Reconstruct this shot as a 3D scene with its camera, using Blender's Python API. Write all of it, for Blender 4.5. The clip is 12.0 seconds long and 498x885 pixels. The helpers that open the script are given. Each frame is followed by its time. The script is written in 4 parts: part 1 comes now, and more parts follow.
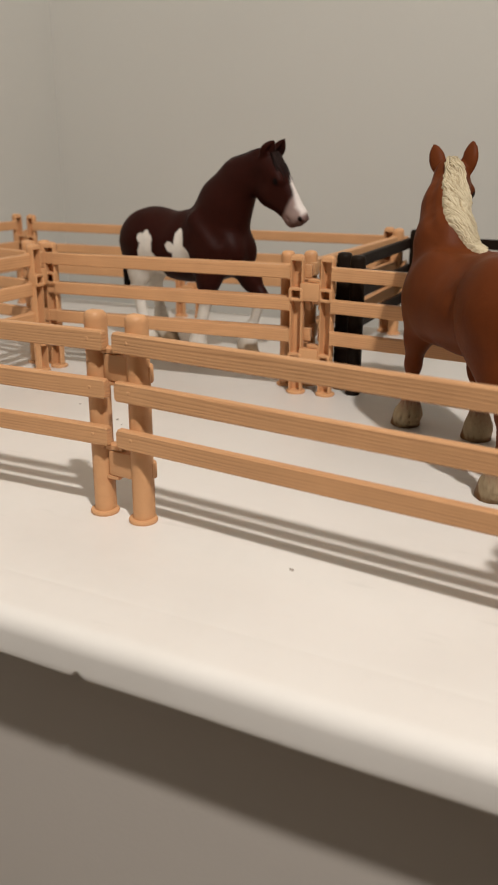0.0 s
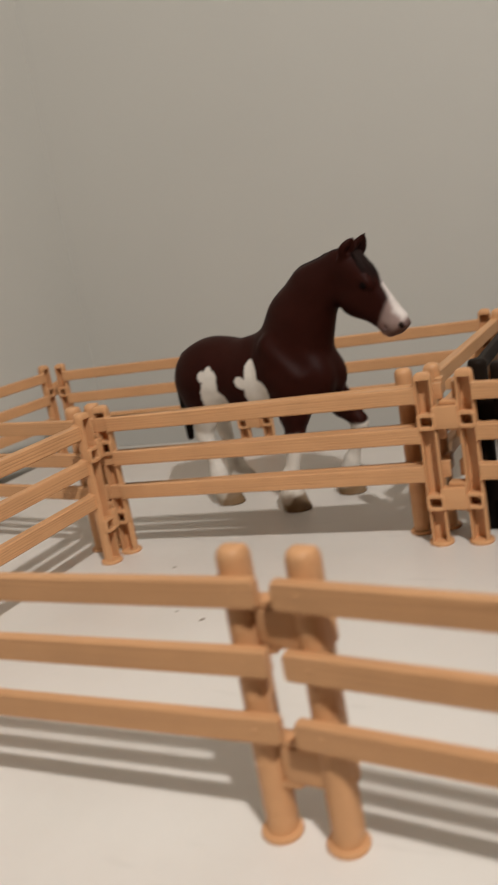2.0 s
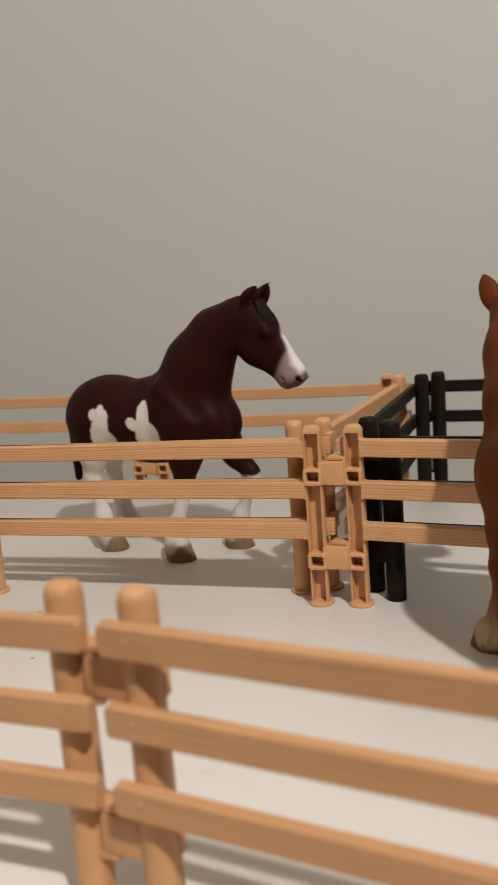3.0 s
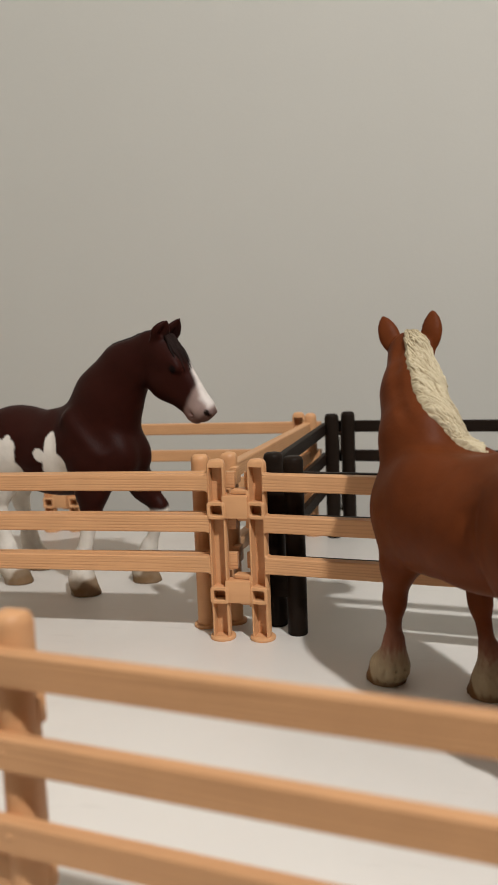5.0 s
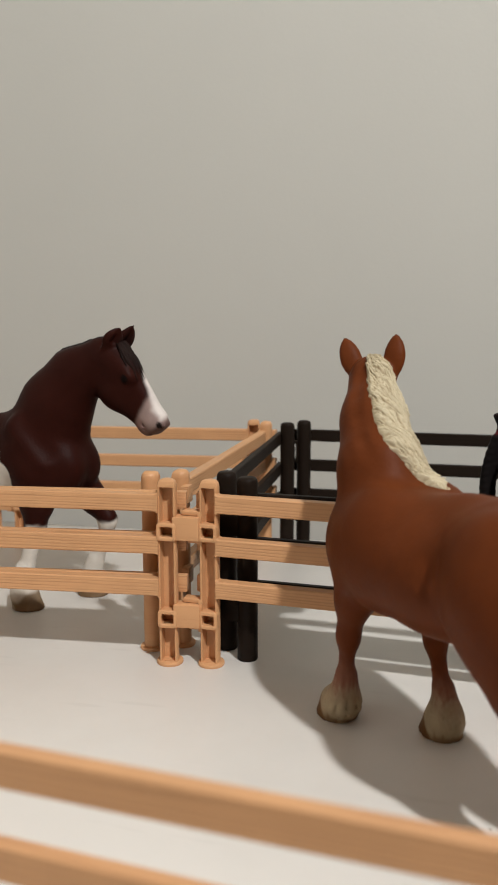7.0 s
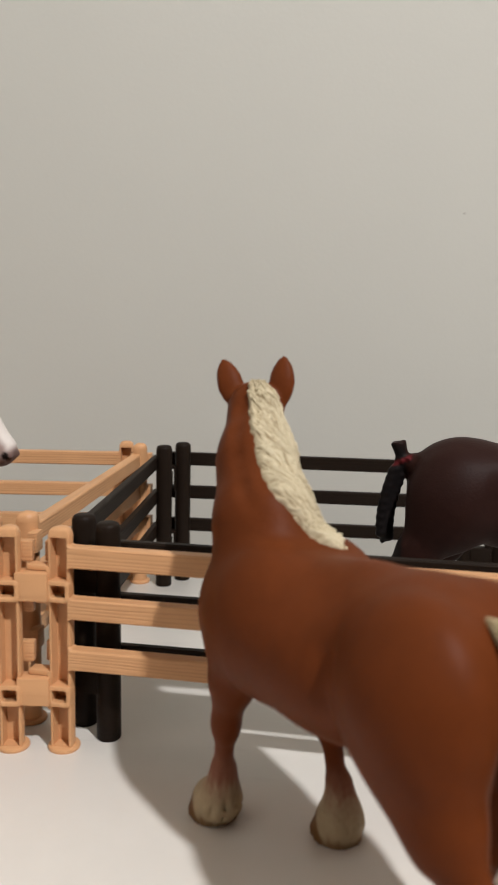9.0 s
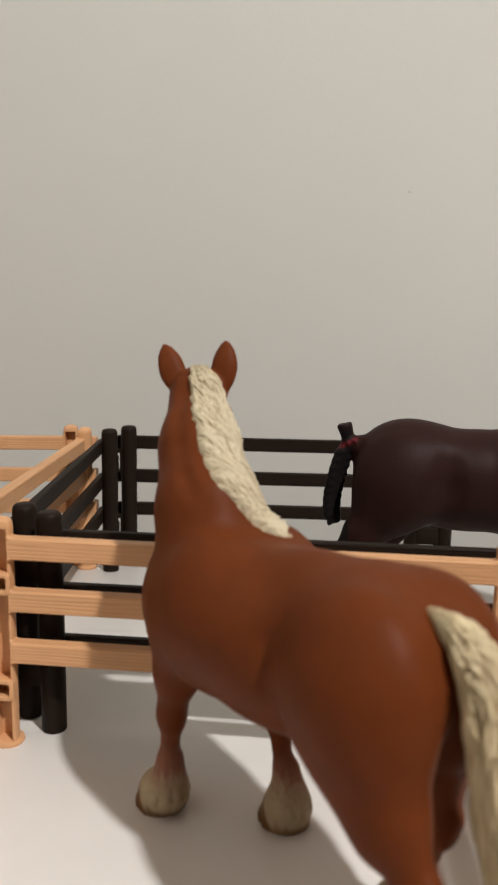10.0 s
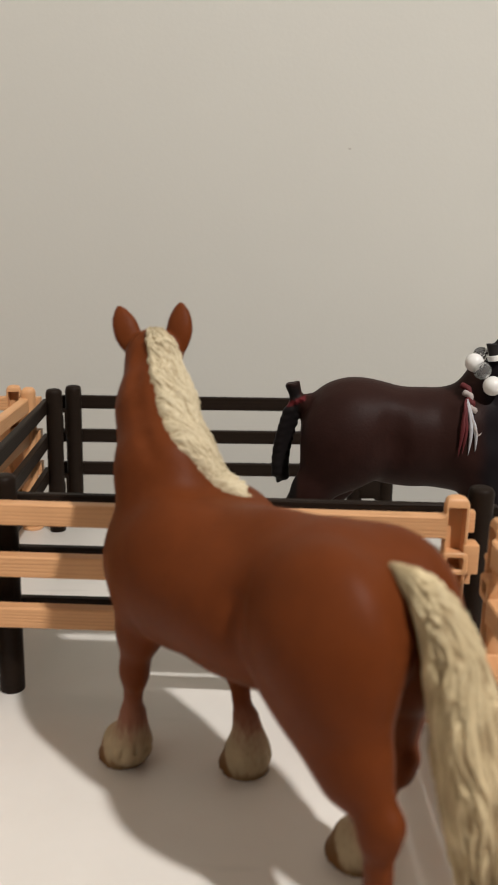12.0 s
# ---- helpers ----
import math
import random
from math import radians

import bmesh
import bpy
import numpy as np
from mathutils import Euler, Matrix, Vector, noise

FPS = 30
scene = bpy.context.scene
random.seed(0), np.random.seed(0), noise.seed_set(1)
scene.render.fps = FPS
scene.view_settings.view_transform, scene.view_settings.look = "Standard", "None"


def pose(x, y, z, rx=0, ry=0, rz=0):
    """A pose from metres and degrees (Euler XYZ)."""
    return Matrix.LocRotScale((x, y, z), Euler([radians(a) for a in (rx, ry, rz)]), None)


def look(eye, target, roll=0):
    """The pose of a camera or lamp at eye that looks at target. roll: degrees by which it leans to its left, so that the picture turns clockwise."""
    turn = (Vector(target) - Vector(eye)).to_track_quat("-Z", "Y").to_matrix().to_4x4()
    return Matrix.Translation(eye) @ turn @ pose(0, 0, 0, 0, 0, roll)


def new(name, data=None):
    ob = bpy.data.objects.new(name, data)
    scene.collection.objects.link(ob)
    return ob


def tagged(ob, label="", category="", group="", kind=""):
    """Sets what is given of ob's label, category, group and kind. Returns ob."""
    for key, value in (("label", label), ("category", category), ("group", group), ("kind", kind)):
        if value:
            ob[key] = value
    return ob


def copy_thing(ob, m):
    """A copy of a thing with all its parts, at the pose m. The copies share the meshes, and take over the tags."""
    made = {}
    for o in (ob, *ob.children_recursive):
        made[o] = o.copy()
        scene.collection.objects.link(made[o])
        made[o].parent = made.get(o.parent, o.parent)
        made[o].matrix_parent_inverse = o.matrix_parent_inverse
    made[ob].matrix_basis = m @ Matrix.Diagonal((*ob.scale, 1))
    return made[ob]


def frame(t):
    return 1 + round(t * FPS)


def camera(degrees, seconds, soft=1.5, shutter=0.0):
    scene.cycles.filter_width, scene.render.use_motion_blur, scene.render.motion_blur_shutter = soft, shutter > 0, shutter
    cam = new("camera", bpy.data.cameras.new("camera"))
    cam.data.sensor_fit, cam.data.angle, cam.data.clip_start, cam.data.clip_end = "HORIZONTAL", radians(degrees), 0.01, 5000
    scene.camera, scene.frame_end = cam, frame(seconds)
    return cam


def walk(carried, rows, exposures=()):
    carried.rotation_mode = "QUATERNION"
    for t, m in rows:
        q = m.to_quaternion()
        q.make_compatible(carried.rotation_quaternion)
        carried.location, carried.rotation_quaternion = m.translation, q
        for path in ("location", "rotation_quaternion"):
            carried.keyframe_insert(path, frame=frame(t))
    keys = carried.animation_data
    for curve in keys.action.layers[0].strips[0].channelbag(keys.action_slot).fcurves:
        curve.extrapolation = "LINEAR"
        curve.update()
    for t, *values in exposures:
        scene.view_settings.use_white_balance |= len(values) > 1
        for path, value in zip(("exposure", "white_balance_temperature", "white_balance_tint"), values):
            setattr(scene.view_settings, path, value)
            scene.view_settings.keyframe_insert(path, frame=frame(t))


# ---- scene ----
cam = camera(33.31, 12.0, soft=1.6, shutter=0.4)
cam.data.dof.use_dof, cam.data.dof.focus_distance, cam.data.dof.aperture_fstop = True, 0.35, 25.0
PATH = [
    (0, (0.00619, 0.09112, 0.13196), (-0.24165, 0.49239, -0.03403), 0.20),
    (0.1, (0.00234, 0.09615, 0.13220), (-0.24417, 0.49741, -0.03578), -0.02),
    (0.3, (-0.02369, 0.11671, 0.13042), (-0.25330, 0.52718, -0.03925), -2.23),
    (0.5, (-0.03661, 0.14703, 0.13464), (-0.25196, 0.56575, -0.03359), -4.21),
    (0.7, (-0.04884, 0.16922, 0.13452), (-0.25579, 0.58949, -0.04025), -6.49),
    (1, (-0.07137, 0.17416, 0.13834), (-0.28421, 0.59214, -0.03484), -8.54),
    (1.2, (-0.08348, 0.16641, 0.13931), (-0.31889, 0.57690, -0.02218), -10.63),
    (1.5, (-0.10146, 0.15725, 0.14240), (-0.36893, 0.55433, -0.00176), -11.27),
    (1.8, (-0.09712, 0.15159, 0.14228), (-0.36629, 0.55350, 0.01574), -11.88),
    (2, (-0.08905, 0.16492, 0.14538), (-0.35444, 0.57206, 0.02788), -10.11),
    (2.2, (-0.08402, 0.16989, 0.14177), (-0.34074, 0.58529, 0.03438), -10.01),
    (2.5, (-0.08257, 0.18052, 0.14033), (-0.32844, 0.60333, 0.03650), -7.05),
    (3, (-0.08271, 0.18270, 0.13472), (-0.30603, 0.62111, 0.04569), -4.22),
    (3.2, (-0.08419, 0.18542, 0.13090), (-0.29952, 0.62880, 0.04694), -3.44),
    (4.8, (-0.07318, 0.18077, 0.13466), (-0.25882, 0.64017, 0.06763), -2.27),
    (5, (-0.07334, 0.18350, 0.13169), (-0.25682, 0.64371, 0.06428), -2.13),
    (5.5, (-0.07666, 0.18585, 0.13246), (-0.25504, 0.64776, 0.06301), -1.34),
    (6, (-0.08120, 0.18801, 0.13743), (-0.25234, 0.65147, 0.06052), -0.70),
    (6.5, (-0.07750, 0.19446, 0.13937), (-0.24248, 0.66049, 0.06457), -0.29),
    (6.7, (-0.07798, 0.19509, 0.14156), (-0.24003, 0.66191, 0.06529), -0.21),
    (8.3, (-0.08146, 0.23235, 0.15038), (-0.20371, 0.71072, 0.07155), 0.69),
    (8.5, (-0.08362, 0.23829, 0.15048), (-0.19752, 0.71904, 0.07364), 0.80),
    (9, (-0.08642, 0.25172, 0.14855), (-0.17998, 0.73700, 0.07275), 1.20),
    (9.5, (-0.08334, 0.26090, 0.14656), (-0.16228, 0.74861, 0.06969), 1.13),
    (10, (-0.08463, 0.25643, 0.15064), (-0.14905, 0.74426, 0.06192), 1.02),
    (10.5, (-0.10705, 0.21621, 0.14716), (-0.15788, 0.70456, 0.05266), 1.16),
    (11, (-0.11187, 0.22651, 0.14177), (-0.14291, 0.71501, 0.03978), 1.63),
    (11.5, (-0.10629, 0.23465, 0.14497), (-0.12682, 0.72271, 0.03829), 1.74),
    (12, (-0.09124, 0.25232, 0.15302), (-0.11469, 0.73849, 0.03860), 1.30),
]
EXPOSURES = [(0.0, 0.04, 6650, 11), (0.5, -0.05, 6650, 11), (1.0, -0.04, 6620, 11), (2.0, -0.12, 6600, 11), (3.0, -0.02, 6550, 11), (5.0, 0.08, 6350, 9), (6.5, 0.14, 6250, 8), (8.5, 0.2, 6230, 9), (9.5, 0.27, 6260, 10), (10.5, 0.24, 6350, 11), (11.0, 0.18, 6400, 11), (12.0, 0.25, 6500, 10)]
walk(cam, [(t, look(eye, target, roll)) for t, eye, target, roll in PATH], EXPOSURES)

# ---- light ----
# The nook is turned a little against the world: its own frame has x along the shelf's edge and y to the back wall.
NOOK = pose(-0.129, 0.265, 0, 0, 0, 5.4)
WALL_Y, WALL_X, TOP_Y, TOP_X = 0.535, -0.455, 0.441, -0.418
FLOOR_Z, CEIL_Z = -1.02, 1.48

world = bpy.data.worlds.new("room_dark")
world.use_nodes = True
world.node_tree.nodes["Background"].inputs[0].default_value = (0.9, 0.85, 0.78, 1)
world.node_tree.nodes["Background"].inputs[1].default_value = 0.005
scene.world = world

LAMP_AT = Vector((0.62, -0.29, CEIL_Z - 0.07))


def lamp(name, at, aim, watts, size, colour):
    data = bpy.data.lights.new(name, "AREA")
    data.shape, data.size, data.energy, data.color = "DISK", size, watts, colour
    ob = new(name, data)
    ob.matrix_world = look(at, aim)
    return ob


lamp("ceiling_light_bulb", LAMP_AT, (-0.2, 0.45, 0), 25.5, 0.075, (1.0, 0.972, 0.94))


# ---- materials ----
def material(name, colour, rough=0.5, spec=0.5):
    m = bpy.data.materials.new(name)
    m.use_nodes = True
    b = m.node_tree.nodes["Principled BSDF"]
    b.inputs["Base Color"].default_value = (*colour, 1)
    b.inputs["Roughness"].default_value = rough
    b.inputs["Specular IOR Level"].default_value = spec
    return m, m.node_tree.nodes, m.node_tree.links, b


def node(nodes, kind, **values):
    n = nodes.new(kind)
    for key, value in values.items():
        n.inputs[key.replace("_", " ")].default_value = value
    return n


def coords(nodes, links, scale=(1, 1, 1), jitter=0.0):
    """Object coordinates, stretched; jitter shifts them from one object to the next."""
    tc = nodes.new("ShaderNodeTexCoord")
    mp = nodes.new("ShaderNodeMapping")
    mp.inputs["Scale"].default_value = scale
    links.new(tc.outputs["Object"], mp.inputs["Vector"])
    if jitter:
        info = nodes.new("ShaderNodeObjectInfo")
        mul = nodes.new("ShaderNodeMath")
        mul.operation = "MULTIPLY"
        mul.inputs[1].default_value = jitter
        links.new(info.outputs["Random"], mul.inputs[0])
        links.new(mul.outputs[0], mp.inputs["Location"])
    return mp.outputs["Vector"]


def ramp(nodes, links, value, stops):
    r = nodes.new("ShaderNodeValToRGB")
    el = r.color_ramp.elements
    while len(el) < len(stops):
        el.new(0.5)
    for e, (at, colour) in zip(el, stops):
        e.position, e.color = at, (*colour, 1)
    links.new(value, r.inputs[0])
    return r.outputs[0]


def bump(nodes, links, b, height, strength, distance):
    n = node(nodes, "ShaderNodeBump", Strength=strength, Distance=distance)
    links.new(height, n.inputs["Height"])
    links.new(n.outputs[0], b.inputs["Normal"])
    return n


def plaster(name, colour, dark):
    m, n, l, b = material(name, colour, 0.75, 0.25)
    big = node(n, "ShaderNodeTexNoise", Scale=2.3, Detail=4.0, Roughness=0.6)
    l.new(coords(n, l), big.inputs["Vector"])
    l.new(ramp(n, l, big.outputs["Fac"], [(0.3, dark), (0.7, colour)]), b.inputs["Base Color"])
    fine = node(n, "ShaderNodeTexNoise", Scale=420.0, Detail=3.0)
    l.new(coords(n, l), fine.inputs["Vector"])
    bump(n, l, b, fine.outputs["Fac"], 0.12, 0.0006)
    return m


def white_paint():
    m, n, l, b = material("white_gloss_paint", (0.74, 0.71, 0.66), 0.38, 0.4)
    stain = node(n, "ShaderNodeTexNoise", Scale=9.0, Detail=6.0, Roughness=0.62)
    l.new(coords(n, l), stain.inputs["Vector"])
    base = ramp(n, l, stain.outputs["Fac"], [(0.25, (0.70, 0.66, 0.605)), (0.55, (0.765, 0.725, 0.672)), (0.8, (0.785, 0.748, 0.695))])
    # Scuffs: thin, faint grey scratches.
    scuff = node(n, "ShaderNodeTexNoise", Scale=34.0, Detail=2.0, Roughness=0.4)
    l.new(coords(n, l, (1.0, 5.0, 1.0)), scuff.inputs["Vector"])
    mask = ramp(n, l, scuff.outputs["Fac"], [(0.68, (0, 0, 0)), (0.76, (0.18, 0.18, 0.18))])
    mix = n.new("ShaderNodeMix")
    mix.data_type = "RGBA"
    l.new(mask, mix.inputs[0])
    l.new(base, mix.inputs[6])
    mix.inputs[7].default_value = (0.55, 0.52, 0.47, 1)
    l.new(mix.outputs[2], b.inputs["Base Color"])
    rough = node(n, "ShaderNodeTexNoise", Scale=30.0, Detail=4.0)
    l.new(coords(n, l), rough.inputs["Vector"])
    rr = n.new("ShaderNodeMapRange")
    rr.inputs[3].default_value, rr.inputs[4].default_value = 0.32, 0.52
    l.new(rough.outputs["Fac"], rr.inputs[0])
    l.new(rr.outputs[0], b.inputs["Roughness"])
    brush = node(n, "ShaderNodeTexNoise", Scale=120.0, Detail=3.0)
    l.new(coords(n, l, (0.12, 1.0, 1.0)), brush.inputs["Vector"])
    bump(n, l, b, brush.outputs["Fac"], 0.10, 0.0005)
    return m


def plastic(name, light, dark, grain, rough=0.42, spec=0.25):
    """Moulded plastic; grain: how deep the wood pattern is pressed into it, as lines along its length."""
    m, n, l, b = material(name, light, rough, spec)
    broad = node(n, "ShaderNodeTexNoise", Scale=60.0, Detail=3.0)
    l.new(coords(n, l, (1, 1, 1), 5.0), broad.inputs["Vector"])
    tone = ramp(n, l, broad.outputs["Fac"], [(0.3, tuple(c * 0.9 for c in light)), (0.7, light)])
    if grain > 0.4:
        # growth rings cut lengthways: wavy lines under a millimetre apart, some of them deeper
        ring = node(n, "ShaderNodeTexWave", Scale=1.0, Distortion=9.0, Detail=2.0, Detail_Scale=0.55, Detail_Roughness=0.6)
        ring.wave_type, ring.bands_direction, ring.wave_profile = "BANDS", "Z", "SIN"
        l.new(coords(n, l, (16.0, 250.0, 250.0), 3.0), ring.inputs["Vector"])
        fleck = node(n, "ShaderNodeTexNoise", Scale=1.0, Detail=4.0, Roughness=0.6)
        l.new(coords(n, l, (24.0, 420.0, 420.0), 7.0), fleck.inputs["Vector"])
        deep = n.new("ShaderNodeMapRange")
        deep.inputs[1].default_value, deep.inputs[2].default_value = 0.3, 0.7
        deep.inputs[3].default_value, deep.inputs[4].default_value = 0.0, 1.0
        l.new(fleck.outputs["Fac"], deep.inputs[0])
        line = n.new("ShaderNodeMapRange")
        line.interpolation_type = "SMOOTHSTEP"
        line.inputs[1].default_value, line.inputs[2].default_value = 0.0, 0.6
        line.inputs[3].default_value, line.inputs[4].default_value = 1.0, 0.0
        l.new(ring.outputs["Fac"], line.inputs[0])
        cut = n.new("ShaderNodeMath")
        cut.operation = "MULTIPLY"
        l.new(line.outputs[0], cut.inputs[0])
        l.new(deep.outputs[0], cut.inputs[1])
        groove = cut.outputs[0]
    else:
        warp = node(n, "ShaderNodeTexNoise", Scale=1.0, Detail=5.0, Roughness=0.55, Distortion=0.6)
        l.new(coords(n, l, (14.0, 300.0, 420.0), 7.0), warp.inputs["Vector"])
        turn = n.new("ShaderNodeMapRange")
        turn.inputs[1].default_value, turn.inputs[2].default_value = 0.36, 0.5
        turn.inputs[3].default_value, turn.inputs[4].default_value = 1.0, 0.0
        l.new(warp.outputs["Fac"], turn.inputs[0])
        groove = turn.outputs[0]
    share = n.new("ShaderNodeMath")
    share.operation = "MULTIPLY"
    share.inputs[1].default_value = min(1.0, 0.75 * grain + 0.05)
    l.new(groove, share.inputs[0])
    mix = n.new("ShaderNodeMix")
    mix.data_type = "RGBA"
    l.new(share.outputs[0], mix.inputs[0])
    l.new(tone, mix.inputs[6])
    mix.inputs[7].default_value = (*dark, 1)
    l.new(mix.outputs[2], b.inputs["Base Color"])
    down = n.new("ShaderNodeMath")
    down.operation = "SUBTRACT"
    down.inputs[0].default_value = 1.0
    l.new(groove, down.inputs[1])
    bump(n, l, b, down.outputs[0], 0.5 * grain + 0.04, 0.0004)
    return m


def painted(name, rough, spec=0.4, relief=0.12):
    """A figurine's paint: its colour is brushed on zone by zone, and wears a little."""
    m, n, l, b = material(name, (0.5, 0.5, 0.5), rough, spec)
    at = n.new("ShaderNodeAttribute")
    at.attribute_name = "paint"
    wear = node(n, "ShaderNodeTexNoise", Scale=170.0, Detail=5.0, Roughness=0.6)
    l.new(coords(n, l), wear.inputs["Vector"])
    tone = ramp(n, l, wear.outputs["Fac"], [(0.3, (0.9, 0.9, 0.9)), (0.7, (1.05, 1.05, 1.05))])
    mul = n.new("ShaderNodeMix")
    mul.data_type, mul.blend_type = "RGBA", "MULTIPLY"
    mul.inputs[0].default_value = 1.0
    l.new(at.outputs["Color"], mul.inputs[6])
    l.new(tone, mul.inputs[7])
    l.new(mul.outputs[2], b.inputs["Base Color"])
    fine = node(n, "ShaderNodeTexNoise", Scale=900.0, Detail=3.0)
    l.new(coords(n, l), fine.inputs["Vector"])
    bump(n, l, b, fine.outputs["Fac"], relief, 0.0005)
    return m


WALL_PAINT = plaster("greige_wall_paint", (0.572, 0.552, 0.502), (0.547, 0.527, 0.478))
# Much darker than WALL_PAINT, so the unseen walls bounce less light.
UNSEEN_WALL_DARK = plaster("unseen_wall_dark", (0.24, 0.22, 0.19), (0.22, 0.20, 0.175))
GREY_PAINT = plaster("grey_furniture_paint", (0.56, 0.51, 0.46), (0.53, 0.48, 0.43))
# Grey rather than white: the unseen ceiling is dimmed to lessen fill light.
CEILING_PAINT = plaster("ceiling_paint", (0.45, 0.435, 0.41), (0.42, 0.405, 0.38))
# The floor is unseen; added in dark brown so little light comes back up.
FLOOR_DARK = plaster("floor_dark", (0.30, 0.20, 0.12), (0.22, 0.14, 0.08))
WHITE = white_paint()
TAN_RAIL = plastic("tan_plastic_grained", (0.63, 0.338, 0.162), (0.40, 0.190, 0.086), 0.62)
TAN = plastic("tan_plastic", (0.63, 0.335, 0.160), (0.55, 0.28, 0.130), 0.25)
BLACK_RAIL = plastic("black_brown_plastic_grained", (0.0165, 0.0105, 0.0072), (0.0085, 0.0055, 0.0040), 0.5, 0.46, 0.07)
BLACK = plastic("black_brown_plastic", (0.0160, 0.0102, 0.0070), (0.0120, 0.0077, 0.0054), 0.25, 0.46, 0.07)
HIDE = painted("painted_hide", 0.49, 0.065, 0.2)
HAIR = painted("painted_hair", 0.6, 0.25, 0.3)
BEAD = material("pearl_white_bead", (0.72, 0.70, 0.67), 0.25, 0.5)[0]


def clear_plastic():
    """Clear bead, crackled inside."""
    m, n, l, b = material("clear_plastic_bead", (0.93, 0.94, 0.94), 0.04, 0.5)
    b.inputs["Transmission Weight"].default_value, b.inputs["IOR"].default_value = 0.92, 1.47
    crack = node(n, "ShaderNodeTexVoronoi", Scale=620.0)
    l.new(coords(n, l), crack.inputs["Vector"])
    bump(n, l, b, crack.outputs["Distance"], 0.7, 0.0010)
    return m


CLEAR = clear_plastic()


# ---- building helpers ----
def part(name, bm, mat, parent, label=""):
    me = bpy.data.meshes.new(name)
    bm.to_mesh(me)
    bm.free()
    me.materials.append(mat)
    ob = new(name, me)
    if parent is not None:
        ob.parent = parent
    if label:
        ob["label"] = label
    return ob


def smooth(ob, angle=35):
    for p in ob.data.polygons:
        p.use_smooth = True
    bm = bmesh.new()
    bm.from_mesh(ob.data)
    for e in bm.edges:
        e.smooth = not (len(e.link_faces) == 2 and e.calc_face_angle(0) > radians(angle))
    bm.to_mesh(ob.data)
    bm.free()
    return ob


def box(bm, x0, x1, y0, y1, z0, z1, bevel=0.0):
    m = Matrix.Translation(((x0 + x1) / 2, (y0 + y1) / 2, (z0 + z1) / 2)) @ Matrix.Diagonal((x1 - x0, y1 - y0, z1 - z0, 1))
    verts = bmesh.ops.create_cube(bm, size=1, matrix=m)["verts"]
    if bevel:
        edges = {e for v in verts for e in v.link_edges}
        bmesh.ops.bevel(bm, geom=list(edges), offset=bevel, segments=2, profile=0.6, affect="EDGES")


def prism(bm, outline, rings):
    """Stacks the closed outline at (z, scale) rings, and caps it."""
    layers = [[bm.verts.new((x * k, y * k, z)) for x, y in outline] for z, k in rings]
    count = len(outline)
    for low, high in zip(layers, layers[1:]):
        for i in range(count):
            bm.faces.new((low[i], low[(i + 1) % count], high[(i + 1) % count], high[i]))
    bm.faces.new(layers[0][::-1])
    bm.faces.new(layers[-1])


# ---- the nook ----
def slab(name, x0, x1, y0, y1, z0, z1, mat, label, category):
    bm = bmesh.new()
    box(bm, x0, x1, y0, y1, z0, z1)
    ob = part(name, bm, mat, None)
    ob.matrix_world = NOOK
    return tagged(ob, label, category, kind="structure")


X_END, Y_END = 2.2, -2.4
slab("wall_back", WALL_X - 0.12, X_END, WALL_Y, WALL_Y + 0.12, FLOOR_Z, CEIL_Z, WALL_PAINT, "plain greige painted wall behind the white dresser top", "wall")
slab("wall_left", WALL_X - 0.12, WALL_X, Y_END, WALL_Y, FLOOR_Z, CEIL_Z, WALL_PAINT, "greige painted side wall beside the dresser", "wall")
# Added out of view to close the room; kept dark to weaken the fill.
slab("unseen_wall_right", X_END, X_END + 0.12, Y_END, WALL_Y + 0.12, FLOOR_Z, CEIL_Z, UNSEEN_WALL_DARK, "unseen room wall, added dark to hold down bounced light", "wall")
slab("unseen_wall_front", WALL_X - 0.12, X_END + 0.12, Y_END - 0.12, Y_END, FLOOR_Z, CEIL_Z, UNSEEN_WALL_DARK, "unseen room wall, added dark to hold down bounced light", "wall")
slab("floor", WALL_X - 0.12, X_END + 0.12, Y_END - 0.12, WALL_Y + 0.12, FLOOR_Z - 0.1, FLOOR_Z, FLOOR_DARK, "unseen dark brown floor, added to close the room", "floor")
slab("ceiling", WALL_X - 0.12, X_END + 0.12, Y_END - 0.12, WALL_Y + 0.12, CEIL_Z, CEIL_Z + 0.1, CEILING_PAINT, "unseen grey ceiling, added to close the room with little bounce", "ceiling")


